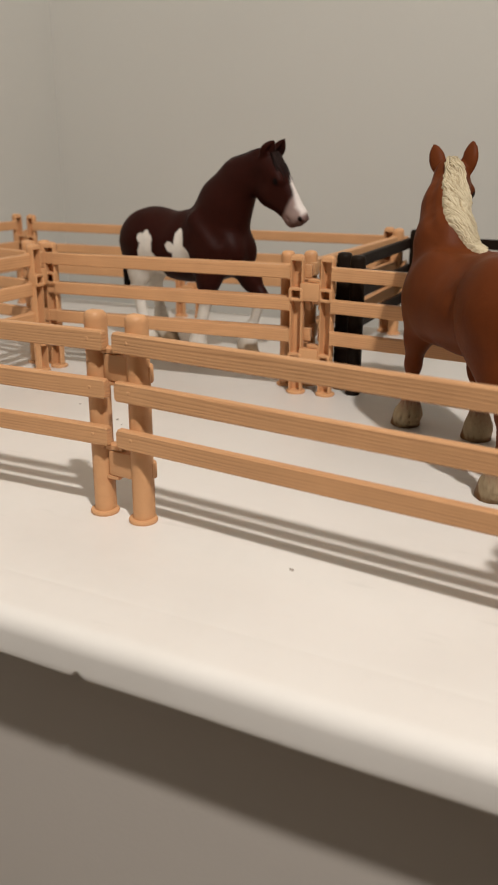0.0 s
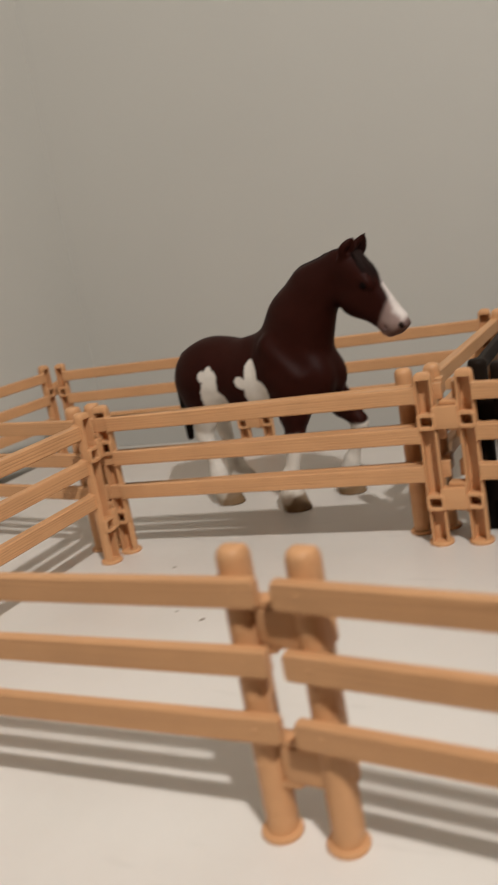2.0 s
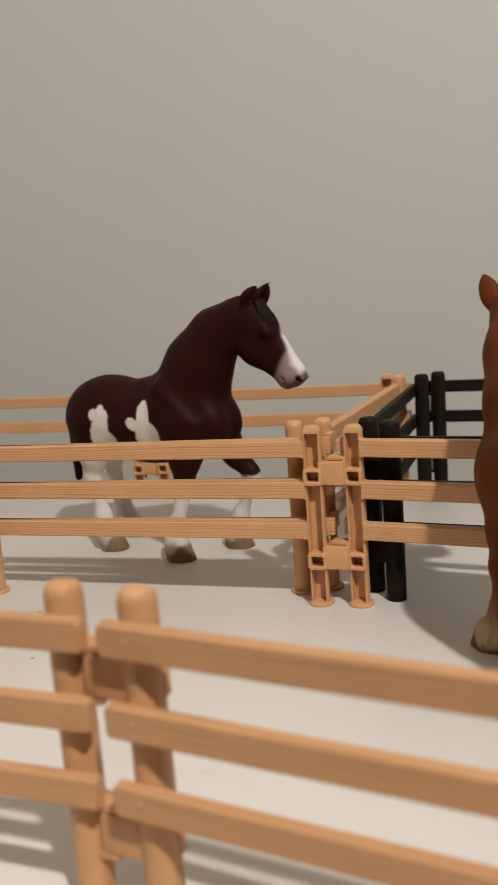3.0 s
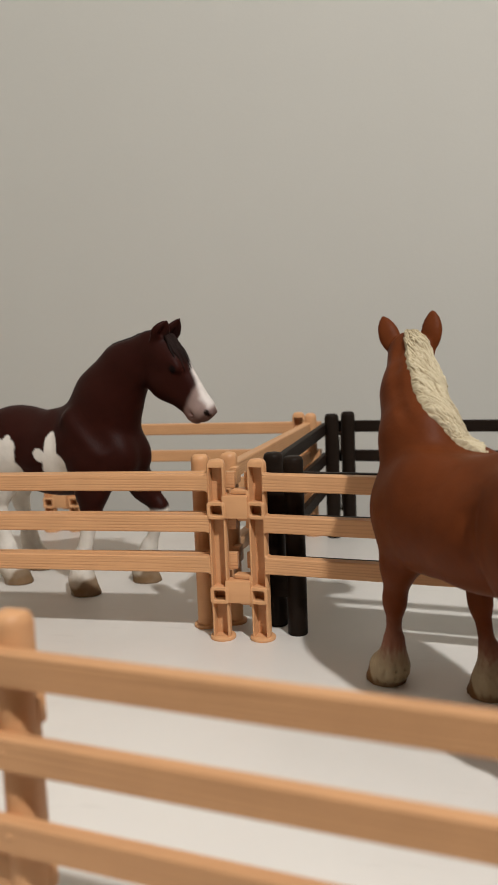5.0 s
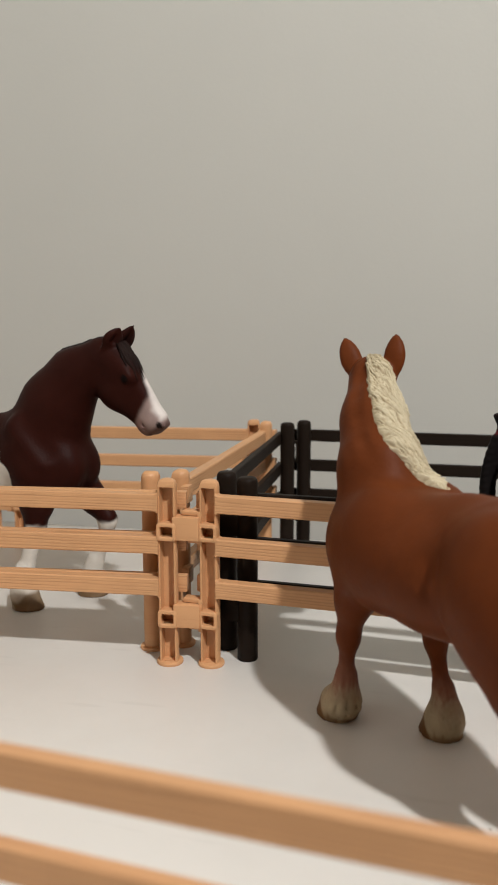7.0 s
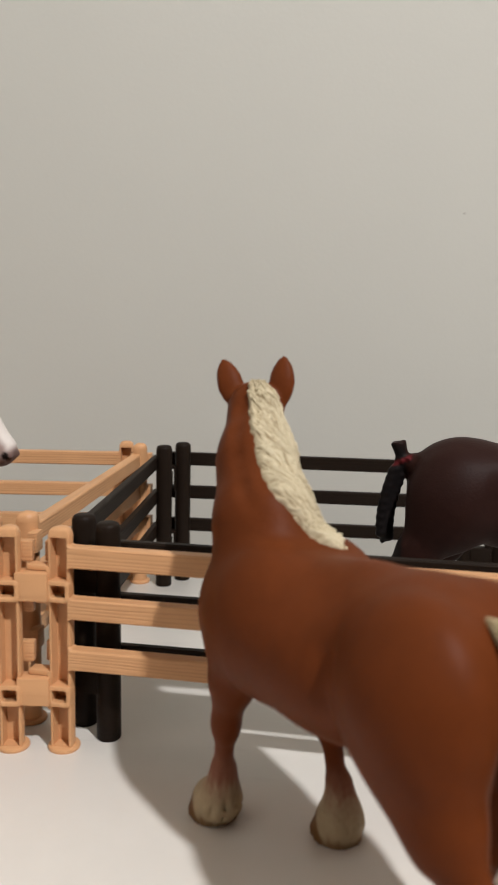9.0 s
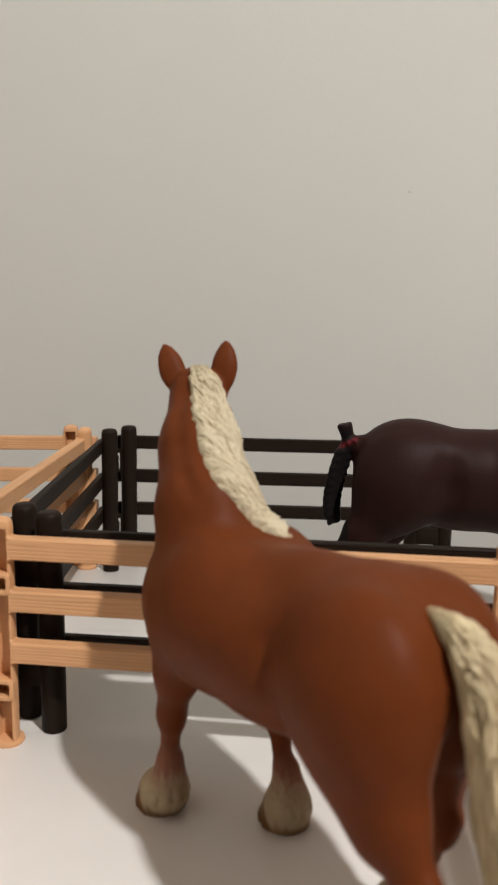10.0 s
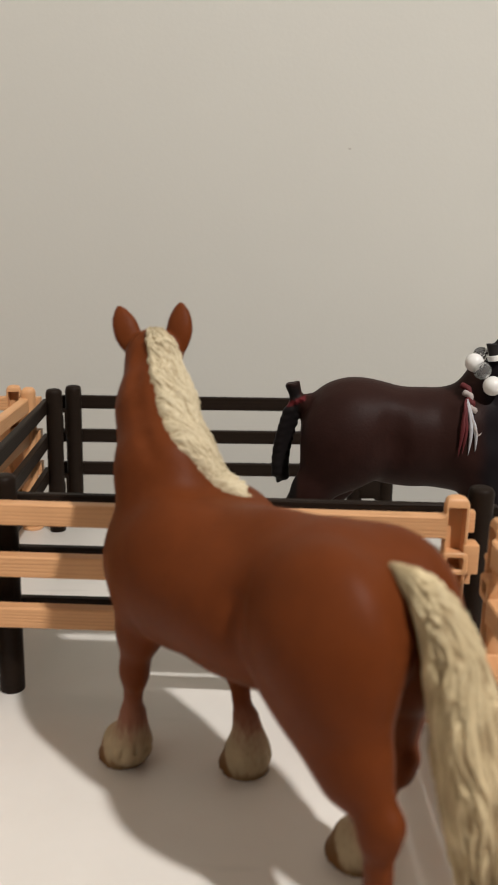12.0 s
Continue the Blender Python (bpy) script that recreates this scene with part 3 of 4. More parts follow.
def clay_leg(clay, hind, hip, knee, fetlock, hoof, slim=1.0):
    """One leg: upper leg from hip to knee or hock, cannon, feathered pastern, hoof."""
    hip, knee, fetlock, hoof = (np.array(p, float) for p in (hip, knee, fetlock, hoof))
    mid = hip * 0.42 + knee * 0.58
    if hind:
        clay.bone(hip, mid, 14.5, 8.4, 7, 1.25)
        clay.bone(mid, knee, 7.6, 4.2, 4, 1.2)
        clay.bone(knee + (-3.2, 0, 3.0), mid + (-3.0, 0, -1.0), 1.9, 3.2, 2.5)
        clay.bone(knee + (-2.2, 0, 1.5), knee + (-0.5, 0, -2), 3.4, 3.9, 3)
    else:
        top = 0.4 + 0.6 * slim
        clay.bone(hip, mid, 11.0 * top, 7.6 * top, 7 * slim, 1.15)
        clay.bone(mid, knee, 7.4 * top, 4.6 * top, 5 * slim, 1.1)
        clay.egg(knee, (4.9 * slim, 4.4 * slim, 5.8), 3)
    clay.bone(knee, fetlock, 4.2 * slim, 3.8 * slim, 3, 1.1)
    down = hoof - fetlock
    clay.bone(fetlock + (-0.8, 0, 1.5), fetlock + down * 0.55 + (-1.2, 0, 0), 4.9 * slim, 6.7, 3)
    clay.bone(fetlock + down * 0.5, hoof + (0.8, 0, 5.0), 5.6, 6.5, 2.5)
    for i in range(13):
        a = 2 * math.pi * i / 13 + 0.3 * hoof[0]
        rim = np.array((math.cos(a), math.sin(a), 0))
        clay.bone(fetlock + 5.9 * rim + (-0.8, 0, -1.0), hoof + 8.3 * rim + (0.4, 0, 4.0), 0.35, 0.6, 0.8, cut=True)
    clay.bone(hoof + (1.0, 0, 5.4), hoof + (1.6, 0, -1.5), 6.4, 7.7, 1.2)
    clay.bone(hoof + (2.4, 0, 4.2), hoof + (4.4, 0, -0.5), 5.4, 6.2, 1.5)  # the toe


def make_head(clay, h, ears, size=1.0, wide=4.3, sharp=0.65, jaw=0.0, low=0.22):
    k = size
    clay.egg(h.at(8 * k, 0, -4.5 * k), (12 * k, 7.6 * k, 9.0 * k), 5, h.turn())
    clay.egg(h.at((13 + 0.3 * jaw) * k, 0, (-9.5 - 0.6 * jaw) * k), ((10.5 + 0.4 * jaw) * k, 6.8 * k, (8.5 + 0.4 * jaw) * k), 4, h.turn())
    clay.bone(h.at(10 * k, 0, -3.5 * k), h.at(38 * k, 0, -5.0 * k), 7.6 * k, 5.2 * k, 4, 1.12, h.l)
    clay.bone(h.at(18 * k, 0, (-9 - 0.8 * jaw) * k), h.at(37 * k, 0, (-8.0 - 0.3 * jaw) * k), (6.4 + 0.2 * jaw) * k, (4.6 + 0.1 * jaw) * k, 4, 1.15, h.l)
    clay.egg(h.at(40 * k, 0, -6.4 * k), (5.6 * k, 5.4 * k, 6.2 * k), 3, h.turn())
    clay.egg(h.at(38.5 * k, 0, -12.2 * k), (4.6 * k, 3.8 * k, 3.0 * k), 2.5, h.turn())
    for s in (1, -1):
        clay.egg(h.at(15.5 * k, 6.1 * s * k, -1.2 * k), (4.2 * k, 2.6 * k, 2.6 * k), 2, h.turn())
        clay.egg(h.at(16.2 * k, 6.7 * s * k, -3.0 * k), (2.0 * k, 1.7 * k, 1.7 * k), 0.6, h.turn())
        clay.egg(h.at(43.4 * k, 3.4 * s * k, -4.0 * k), (2.2 * k, 2.0 * k, 2.2 * k), 1.5, h.turn())
        clay.egg(h.at(44.8 * k, 3.9 * s * k, -4.2 * k), (1.5 * k, 1.3 * k, 1.0 * k), 0.8, h.turn(), cut=True)
    clay.bone(h.at(37 * k, -5, -10.6 * k), h.at(43.5 * k, -1, -11.0 * k), 0.5, 0.5, 0.6, cut=True)
    clay.bone(h.at(37 * k, 5, -10.6 * k), h.at(43.5 * k, 1, -11.0 * k), 0.5, 0.5, 0.6, cut=True)
    for root, tip, face in ears:
        root, tip, face = np.array(root, float), np.array(tip, float), unit(face)
        clay.leaf(root, tip, wide, 2.2, face, sharp=sharp, low=low)
        clay.bone(root * 0.72 + tip * 0.28 + 2.3 * face, root * 0.2 + tip * 0.8 + 1.7 * face, 1.7, 0.6, 1.0, cut=True)


def figurine(name, clay, colours, locks, label, at, turn):
    """Meshes the clay, adds the locks of hair (vertices, faces, colour), and paints it; ONE mesh."""
    verts, faces = clay.mesh()
    paint = [np.clip(colours(verts), 0, 1)]
    all_verts, all_faces, mats = [verts], [faces.tolist()], [0] * len(faces)
    start = len(verts)
    for v, f, c, *kind in locks:
        v = np.array(v)
        all_verts.append(v)
        all_faces.append([[i + start for i in q] for q in f])
        mats += [kind[0] if kind else 1] * len(f)
        c = np.array(c, float)
        paint.append(c if c.ndim == 2 else np.tile(c, (len(v), 1)))
        start += len(v)
    me = bpy.data.meshes.new(name)
    me.from_pydata((np.concatenate(all_verts) * 0.001).tolist(), [], [q for part_faces in all_faces for q in part_faces])
    for mat in (HIDE, HAIR, BEAD, CLEAR):
        me.materials.append(mat)
    me.polygons.foreach_set("material_index", mats)
    me.polygons.foreach_set("use_smooth", [True] * len(me.polygons))
    rgb = np.concatenate(paint)
    attr = me.attributes.new("paint", "FLOAT_COLOR", "POINT")
    attr.data.foreach_set("color", np.concatenate([rgb, np.ones((len(rgb), 1))], 1).astype(np.float32).ravel())
    me.update()
    ob = new(name, me)
    ob.matrix_world = pose(at[0], at[1], 0, 0, 0, turn)
    return tagged(ob, label, "horse figurine", "horse figurines")


def step(x, a, b):
    t = np.clip((x - a) / (b - a), 0, 1)
    return t * t * (3 - 2 * t)


def mixed(base, other, w):
    return base * (1 - w[:, None]) + np.array(other)[None] * w[:, None]


def wobble(v, scale, seed):
    """Cheap smooth noise in -1..1."""
    a = np.sin(v[:, 0] / scale * 1.3 + seed) + np.sin(v[:, 1] / scale * 1.7 + 2.1 * seed) + np.sin(v[:, 2] / scale * 1.1 + 0.7 * seed)
    b = np.sin((v[:, 0] + v[:, 2]) / scale * 2.3 + seed * 3) + np.sin((v[:, 1] - v[:, 2]) / scale * 2.9 + seed)
    return (a + 0.6 * b) / 4.2


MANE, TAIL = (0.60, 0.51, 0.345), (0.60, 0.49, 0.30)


# -- the dark brown pinto --
def pinto():
    clay = Clay((-66, -30, -1.5), (112, 30, 146), 0.8)
    legs = [
        (False, (36, -12, 66), (34, -13, 42), (28, -14.5, 17), (27, -15, 0)),
        (False, (38, 12, 66), (58, 13.5, 41), (49.5, 15, 18), (44, 15.5, 0), 0.85),
        (True, (-26, -11, 70), (-30, -12, 39), (-25, -12, 17), (-21, -12.3, 0)),
        (True, (-30, 11, 70), (-37, 13, 40), (-33, 14, 17), (-28, 14, 0)),
    ]
    neck = [((31.5, 0, 85), 20.0, (39.4, 0, 98.4), 17.8, 1.3), ((39.4, 0, 98.4), 17.8, (50.1, 0, 112.6), 13.1, 1.35), ((50.1, 0, 112.6), 13.1, (66.8, 0.5, 122.9), 10.2, 1.35)]
    trunk = [
        (6, 0, 70, 40, 20.5, 22.5, 5), (35, 0, 74, 21, 18, 22, 8), (45, 6.5, 69.5, 13.0, 9, 13, 5), (-22, 0, 76.5, 24, 19.5, 19, 8),
        (-25, 9.5, 72, 19, 11.5, 19, 6), (29, 11.5, 77, 12, 8.5, 17, 6), (16, 0, 85.5, 16, 7, 8.5, 8),
    ]
    make_body(clay, legs, neck, trunk)
    for s in (1, -1):  # the shoulder's edge stands out from the neck
        clay.bone((27, 14.6 * s, 90), (43, 14.4 * s, 74), 3.8, 3.4, 6)
        clay.bone((33, 20.9 * s, 93), (47, 19.6 * s, 79), 2.4, 2.0, 6, cut=True)
    # the cropped mane: a low bristle along the crest
    axis, rng = [(24, 0, 78), (31.5, 0, 85), (39.4, 0, 98.4), (50.1, 0, 112.6), (66.8, 0.5, 122.9)], random.Random(12)
    tufts = []
    for i in range(90):
        q = 0.36 + 0.62 * i / 89
        c = blend(axis, q)
        along = unit(blend(axis, min(q + 0.04, 1.0)) - blend(axis, q - 0.04))
        way = unit(np.array((-along[2], 0, along[0])))
        foot = c + (clay.reach(c, way) - 1.3) * way + (0, rng.uniform(-0.5, 0.5), 0)
        tufts.append((foot, foot + rng.uniform(0.9, 1.3) * way - 0.6 * along))
    for foot, tip in tufts:
        clay.bone(foot, tip, 1.1, 0.6, 1.0)
    h = Head((74.5, 0.5, 128), (0.61, 0.08, -0.79), (-0.13, 1, 0))
    ears = [(h.at(0.5, 3.6, -1.0), (81.1, 5.0, 138.4), (0.8, -0.3, 0)), (h.at(-1.5, -4.6, -1.5), (79.1, -3.2, 137.6), (0.9, -0.43, 0))]
    make_head(clay, h, ears, 0.97, 4.9, 0.9, 4.5)
    # a short docked tail
    clay.bone((-43, 0, 84), (-50.5, 0, 70), 5, 3.6, 3)
    clay.bone((-51.5, 0, 67), (-53, 0, 36), 4.2, 2.2, 2.5)

    def colours(v):
        x, y, z = v.T
        w1, w2 = wobble(v, 3.0, 1.0), wobble(v, 1.1, 4.0)
        c = np.tile(np.array((0.0250, 0.0054, 0.0033)), (len(v), 1))
        c = c * (1 + 0.12 * wobble(v, 9, 2.0))[:, None]
        f, l, u = (q * 1.05 / 0.97 for q in h.local(v))
        # dark crest, forelock and ears' backs
        ridge = np.interp(x, (8, 15, 21, 29, 38, 49, 60, 68), (93, 101, 107, 115.5, 122, 127.5, 131, 133))
        crest = step(-np.abs(y - 0.3) + 0.4 * w2, -3.4, -2.0) * step(z - ridge, -9, -6) * step(x, 8, 12) * step(-x, -72, -66)
        c = mixed(c, (0.012, 0.008, 0.008), np.clip(crest, 0, 1) * 0.9)
        fore = step(f, -3, 2) * step(-f, -19, -14) * step(u, 0.5 + 0.3 * w1.max(), 2.0) * step(-np.abs(l), -6.0, -3.5)
        c = mixed(c, (0.012, 0.008, 0.008), fore * 0.85)
        c = mixed(c, (0.010, 0.007, 0.007), step(-x, 46.5, 48.5) * step(-z, -82, -72))
        near = step(u, -20, -17)
        # blaze and pale muzzle
        half = np.clip(1.3 + 0.17 * (f - 19), 1.0, 4.6) + 0.4 * w2
        snout = step(f + 0.7 * w1 + 0.42 * u, 29.0, 32.5) * near
        c = mixed(c, (0.30, 0.215, 0.19), snout)
        c = mixed(c, (0.20, 0.115, 0.10), step(-u + 0.6 * w1, 8.5, 12.0) * snout * 0.8)
        blaze = step(f, 16.5, 19.5) * step(half - np.abs(l), -1.2, 1.2) * step(u, -5.0, -2.4) * step(-f, -45.5, -42.0)
        c = mixed(c, (0.70, 0.63, 0.58), np.clip(blaze, 0, 1))
        c = mixed(c, (0.13, 0.07, 0.062), step(f + 0.5 * w1, 43.5, 46.0) * 0.7 * near)
        nostril = step(-np.hypot(f - 45.0, u + 4.0), -1.9, -1.2) * step(np.abs(l), 1.6, 2.6)
        c = mixed(c, (0.012, 0.007, 0.006), nostril)
        eye = step(-np.hypot(f - 16.6, u + 3.1), -2.2, -1.7) * step(np.abs(l), 5.5, 6.5)
        c = mixed(c, (0.006, 0.004, 0.004), eye)
        # white stockings and splashes
        legs_white = step(-z - 2.0 * w1, -42.5, -40.5) * step(z, -9, -8)
        hind_white = step(-z + 3.0 * w1, -58, -54) * step(-x, 4, 8) * step(x, -47.5, -46)
        white = np.maximum(np.where(x > 5, legs_white, 0), np.where(x <= 5, hind_white * step(-z, -62, -56), 0))

        def splash(cx, cz, rx, rz, tilt, seed):
            dx, dz = x - cx, z - cz
            a, b = dx * math.cos(tilt) + dz * math.sin(tilt), -dx * math.sin(tilt) + dz * math.cos(tilt)
            q = np.hypot(a / rx, b / rz) + 0.10 * wobble(v, 2.2, seed)
            return step(-q, -1.06, -0.94) * (y < -4)

        for s in (splash(15.5, 75.5, 4.2, 8.3, 0.15, 1), splash(8.8, 72, 4.4, 3.1, -0.6, 2), splash(18.3, 65, 7.8, 8.5, 0.3, 3), splash(-13.5, 68, 4.8, 11.5, -0.30, 5), splash(-16.4, 76.6, 2.5, 3.2, 0, 6), splash(-12.6, 78.5, 2.2, 3.4, 0, 8), splash(-11.5, 58, 8.0, 11, 0.1, 7)):
            white = np.maximum(white, s)
        # the belly stays brown between the legs
        c = mixed(c, (0.66, 0.61, 0.54), np.clip(white, 0, 1))
        grime = step(-z + 2.5 * w1, -16, -5)
        c = mixed(c, (0.36, 0.28, 0.19), grime * 0.65 * white)
        c = mixed(c, (0.19, 0.12, 0.06), step(-z + 0.8 * w2 + 0.8 * w1, -5.0, -2.6) * (step(np.abs(w1), 0.0, 0.35) * 0.5 + 0.5))
        toe = step(legs_front(v, legs) - 0.6 * z + 0.8 * w1, -1.0, 1.0) * step(-z, -9.5, -7.5)
        c = mixed(c, (0.17, 0.105, 0.055), toe * 0.85)
        return c

    locks = []
    rng = random.Random(3)
    for i in range(15):
        l0 = -4.4 + 0.6 * i
        sag, far = 0.12 * l0 * l0, 16.5 + rng.uniform(-4.0, 4.5)
        pts = [h.at(-3, l0 * 0.4, 2.2)]
        for q in (0.25, 0.5, 0.75, 1.0):
            side = l0 * (1.0 + 0.25 * q) - 0.8 * q + 0.55 * math.sin(7 * q + 1.7 * i)
            pts.append(h.at(-3 + (far + 3) * q, side, 3.0 + 1.6 * math.sin(math.pi * min(q * 1.1, 1.0)) ** 0.7 - sag * min(1.0, 2 * q) + 0.25 * rng.uniform(-1, 1) - 0.5 * q))
        v, f = lock(pts, 0.85 + 0.35 * rng.random(), 6, 14)
        shade = rng.uniform(0.75, 1.6)
        locks.append((v, f, (0.0135 * shade, 0.0064 * shade, 0.0050 * shade), 0))
    return figurine("horse_figurine", clay, colours, locks, "dark brown and white pinto horse figurine with a white blaze", (-0.335, 0.555), -6)


# -- the chestnut with the flaxen mane --
def chestnut():
    clay = Clay((-76, -32, -1.5), (112, 32, 146), 0.8)
    legs = [
        (False, (36, 12, 66), (43, 12, 34), (47, 10.5, 16), (51.5, 10, 0), 0.76),
        (False, (34, -12, 66), (28.5, -13.8, 34), (25.7, -15.5, 15), (24.6, -16.0, 0), 0.76),
        (True, (-31, 11, 70), (-49.0, 10.4, 38), (-49.4, 9.6, 17), (-45.3, 9.2, 0), 0.84),
        (True, (-28, -12, 70), (-33, -13.6, 35), (-26.4, -14.7, 16), (-22.7, -14.6, 0), 0.84),
    ]
    neck = [((36, 0, 72), 15.8, (44.5, 0.5, 91), 14.5, 1.15), ((44.5, 0.5, 91), 14.5, (56, -3.5, 106), 10.8, 1.2), ((56, -3.5, 106), 10.8, (66, -9.5, 120), 8.0, 1.1)]
    trunk = [
        (9, 0, 67.4, 41, 22.4, 21.3, 6), (34, 0, 66.5, 23, 19.4, 21.2, 8), (44.5, 7.6, 66, 13, 10.2, 17, 6), (-24, 0, 76.5, 23.5, 20, 18.2, 8), (-5, 0, 78, 17, 9, 14.0, 6),
        (-31.5, 10, 72, 18.5, 12.5, 21.5, 4), (26, 11.5, 71, 14, 8.8, 18, 9), (10, 0, 75.4, 18, 7, 9, 8),
    ]
    make_body(clay, legs, neck, trunk)
    clay.bone((-24, 13, 62), (-40, 11, 46), 6.3, 5.8, 6)  # the near stifle
    for s in (1, -1):  # the fold of the flank
        clay.bone((-11.0, 17.3 * s, 92), (-11.5, 20.8 * s, 86), 1.9, 3.7, 2.5, cut=True)
        clay.bone((-11.5, 20.8 * s, 86), (-10.5, 23.8 * s, 76), 3.7, 4.8, 2.5, cut=True)
        clay.bone((-10.5, 23.8 * s, 76), (-13, 25.0 * s, 62), 4.8, 3.6, 3, cut=True)
    line = [(68.5, -12, 127), (65, -9.5, 121), (56, -4.5, 107), (47, -1, 95), (36, 0, 82), (22, 0, 74)]

    def on_neck(s, angle):
        """A point on the neck: s along it from the poll, angle from the crest towards the right."""
        c = blend(line, s)
        along = unit(blend(line, min(s + 0.05, 1.0)) - blend(line, max(s - 0.05, 0.0)))
        up = np.array((0.0, 0.0, 1.0)) + 0.5 * along
        up = unit(up - along * float(up @ along))
        right = np.cross(up, along)
        right = right if right[1] < 0 else -right
        way = math.cos(angle) * up + math.sin(angle) * right
        return c, way, clay.reach(c, way)

    for angle, deep_r in ((-33, 2.3),):  # the long hollow beside the crest
        pts = []
        for q in (0.14, 0.24, 0.34, 0.46, 0.58, 0.66):
            c, way, far = on_neck(q, radians(angle - 10 * q))
            pts.append(c + (far + 2.3) * way)
        for p, q in zip(pts, pts[1:]):
            clay.bone(p, q, deep_r, deep_r, 2.5, cut=True)
    h = Head((67, -10.5, 125), (0.5, -0.5, -0.72), (0.71, 0.70, 0))
    ears = [((72.4, -6.9, 121.0), (78.6, -5.2, 134.8), (0.8, -0.5, 0)), ((63.3, -16.8, 121.5), (65.6, -19.6, 136.4), (0.6, -0.75, 0))]
    make_head(clay, h, ears, wide=4.1, sharp=0.68, low=0.11)

    def colours(v):
        x, y, z = v.T
        w1, w2 = wobble(v, 3.0, 2.0), wobble(v, 1.2, 5.0)
        c = np.tile(np.array((0.119, 0.0290, 0.0074)), (len(v), 1))
        c = c * (1 + 0.04 * wobble(v, 11, 1.0))[:, None]
        # paler, dusty lower legs, cream feathers and dark hooves
        ahead = np.clip(legs_front(v, legs), -6, 6)
        strand = wobble(np.stack([x * 3, y * 3, z * 0.5], 1), 1.4, 3.0)
        c = mixed(c, (0.24, 0.108, 0.072), step(-z + 3 * w1 - 0.5 * ahead, -27, -15) * (0.65 + 0.2 * strand))
        c = mixed(c, (0.42, 0.338, 0.215), step(-z + 2.4 * strand + 0.2 * ahead, -18.5, -8.5) * (0.9 + 0.1 * strand))
        c = mixed(c, (0.25, 0.165, 0.10), step(strand, 0.0, 0.6) * step(-z, -16, -9) * 0.7)
        c = mixed(c, (0.19, 0.11, 0.055), step(-z + 0.8 * w2 + 0.5 * strand, -3.2, -1.2) * 0.8)
        hoof = step(ahead - 0.75 * z + 0.5 * w2 + 0.6 * strand, -2.8, -0.9) * step(-z, -10, -8)
        c = mixed(c, (0.15, 0.070, 0.026), hoof * 0.95)
        f, l, u = h.local(v)
        eye = step(-np.hypot(f - 16.6, u + 3.1), -2.2, -1.7) * step(np.abs(l), 5.5, 6.5)
        c = mixed(c, (0.008, 0.005, 0.004), eye)
        c = mixed(c, (0.55, 0.45, 0.38), step(f, 16, 19) * step(-np.abs(l), -4.2, -3.0) * step(u, -3, -1.5))
        return c

    locks = []
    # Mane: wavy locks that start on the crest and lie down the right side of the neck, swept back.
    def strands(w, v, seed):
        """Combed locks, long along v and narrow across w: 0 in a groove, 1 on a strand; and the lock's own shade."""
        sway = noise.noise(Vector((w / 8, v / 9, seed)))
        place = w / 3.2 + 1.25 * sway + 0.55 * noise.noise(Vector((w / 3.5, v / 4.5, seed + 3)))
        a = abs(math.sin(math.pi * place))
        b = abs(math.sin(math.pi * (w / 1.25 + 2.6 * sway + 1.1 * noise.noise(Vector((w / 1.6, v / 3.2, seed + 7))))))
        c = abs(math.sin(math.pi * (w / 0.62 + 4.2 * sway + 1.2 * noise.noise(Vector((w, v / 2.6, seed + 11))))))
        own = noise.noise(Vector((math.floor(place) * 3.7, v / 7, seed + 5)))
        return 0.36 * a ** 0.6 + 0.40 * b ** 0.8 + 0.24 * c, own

    knots, angles = np.linspace(0, 1, 61), np.radians(np.arange(-40, 101, 5))
    core, ways, deep = [], [], []
    for s in knots:
        row = [on_neck(s, a) for a in angles]
        core.append([q[0] for q in row])
        ways.append([q[1] for q in row])
        deep.append([q[2] for q in row])
    core, ways, deep = np.array(core), np.array(ways), np.array(deep)
    for _ in range(3):
        pad = np.pad(deep, 1, mode="edge")
        deep = (pad[:-2, 1:-1] + pad[2:, 1:-1] + pad[1:-1, :-2] + pad[1:-1, 2:] + 2 * deep) / 6

    def sample(table, s, a):
        x, y = min(s, 0.9999) * 60, (math.degrees(a) + 40) / 5
        i, j = int(x), int(y)
        f, g = x - i, y - j
        return (table[i][j] * (1 - g) + table[i][j + 1] * g) * (1 - f) + (table[i + 1][j] * (1 - g) + table[i + 1][j + 1] * g) * f

    border_s = (0, 0.1, 0.2, 0.31, 0.41, 0.52, 0.61, 0.66, 0.72, 0.82, 0.90, 0.965)
    border_left = (-12, -20, -22, -17, -11, -12, -15, -13, -4, 7, 18, 26)
    border_right = (26, 36, 58, 68, 72, 72, 69, 66, 59, 47, 36, 29)
    along_n, round_n, end = 240, 90, 0.965
    verts, faces, shade_tones = [], [], []
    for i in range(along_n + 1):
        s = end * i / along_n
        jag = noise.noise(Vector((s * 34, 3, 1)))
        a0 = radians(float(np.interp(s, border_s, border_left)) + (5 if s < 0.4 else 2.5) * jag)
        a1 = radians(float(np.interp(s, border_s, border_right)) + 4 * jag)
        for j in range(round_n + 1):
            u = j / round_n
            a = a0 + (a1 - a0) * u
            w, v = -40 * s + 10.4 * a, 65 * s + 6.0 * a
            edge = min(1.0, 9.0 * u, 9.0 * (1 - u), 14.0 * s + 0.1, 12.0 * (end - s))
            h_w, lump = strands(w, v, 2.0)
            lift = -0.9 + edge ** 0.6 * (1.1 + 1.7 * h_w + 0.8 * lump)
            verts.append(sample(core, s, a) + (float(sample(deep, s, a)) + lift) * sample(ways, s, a))
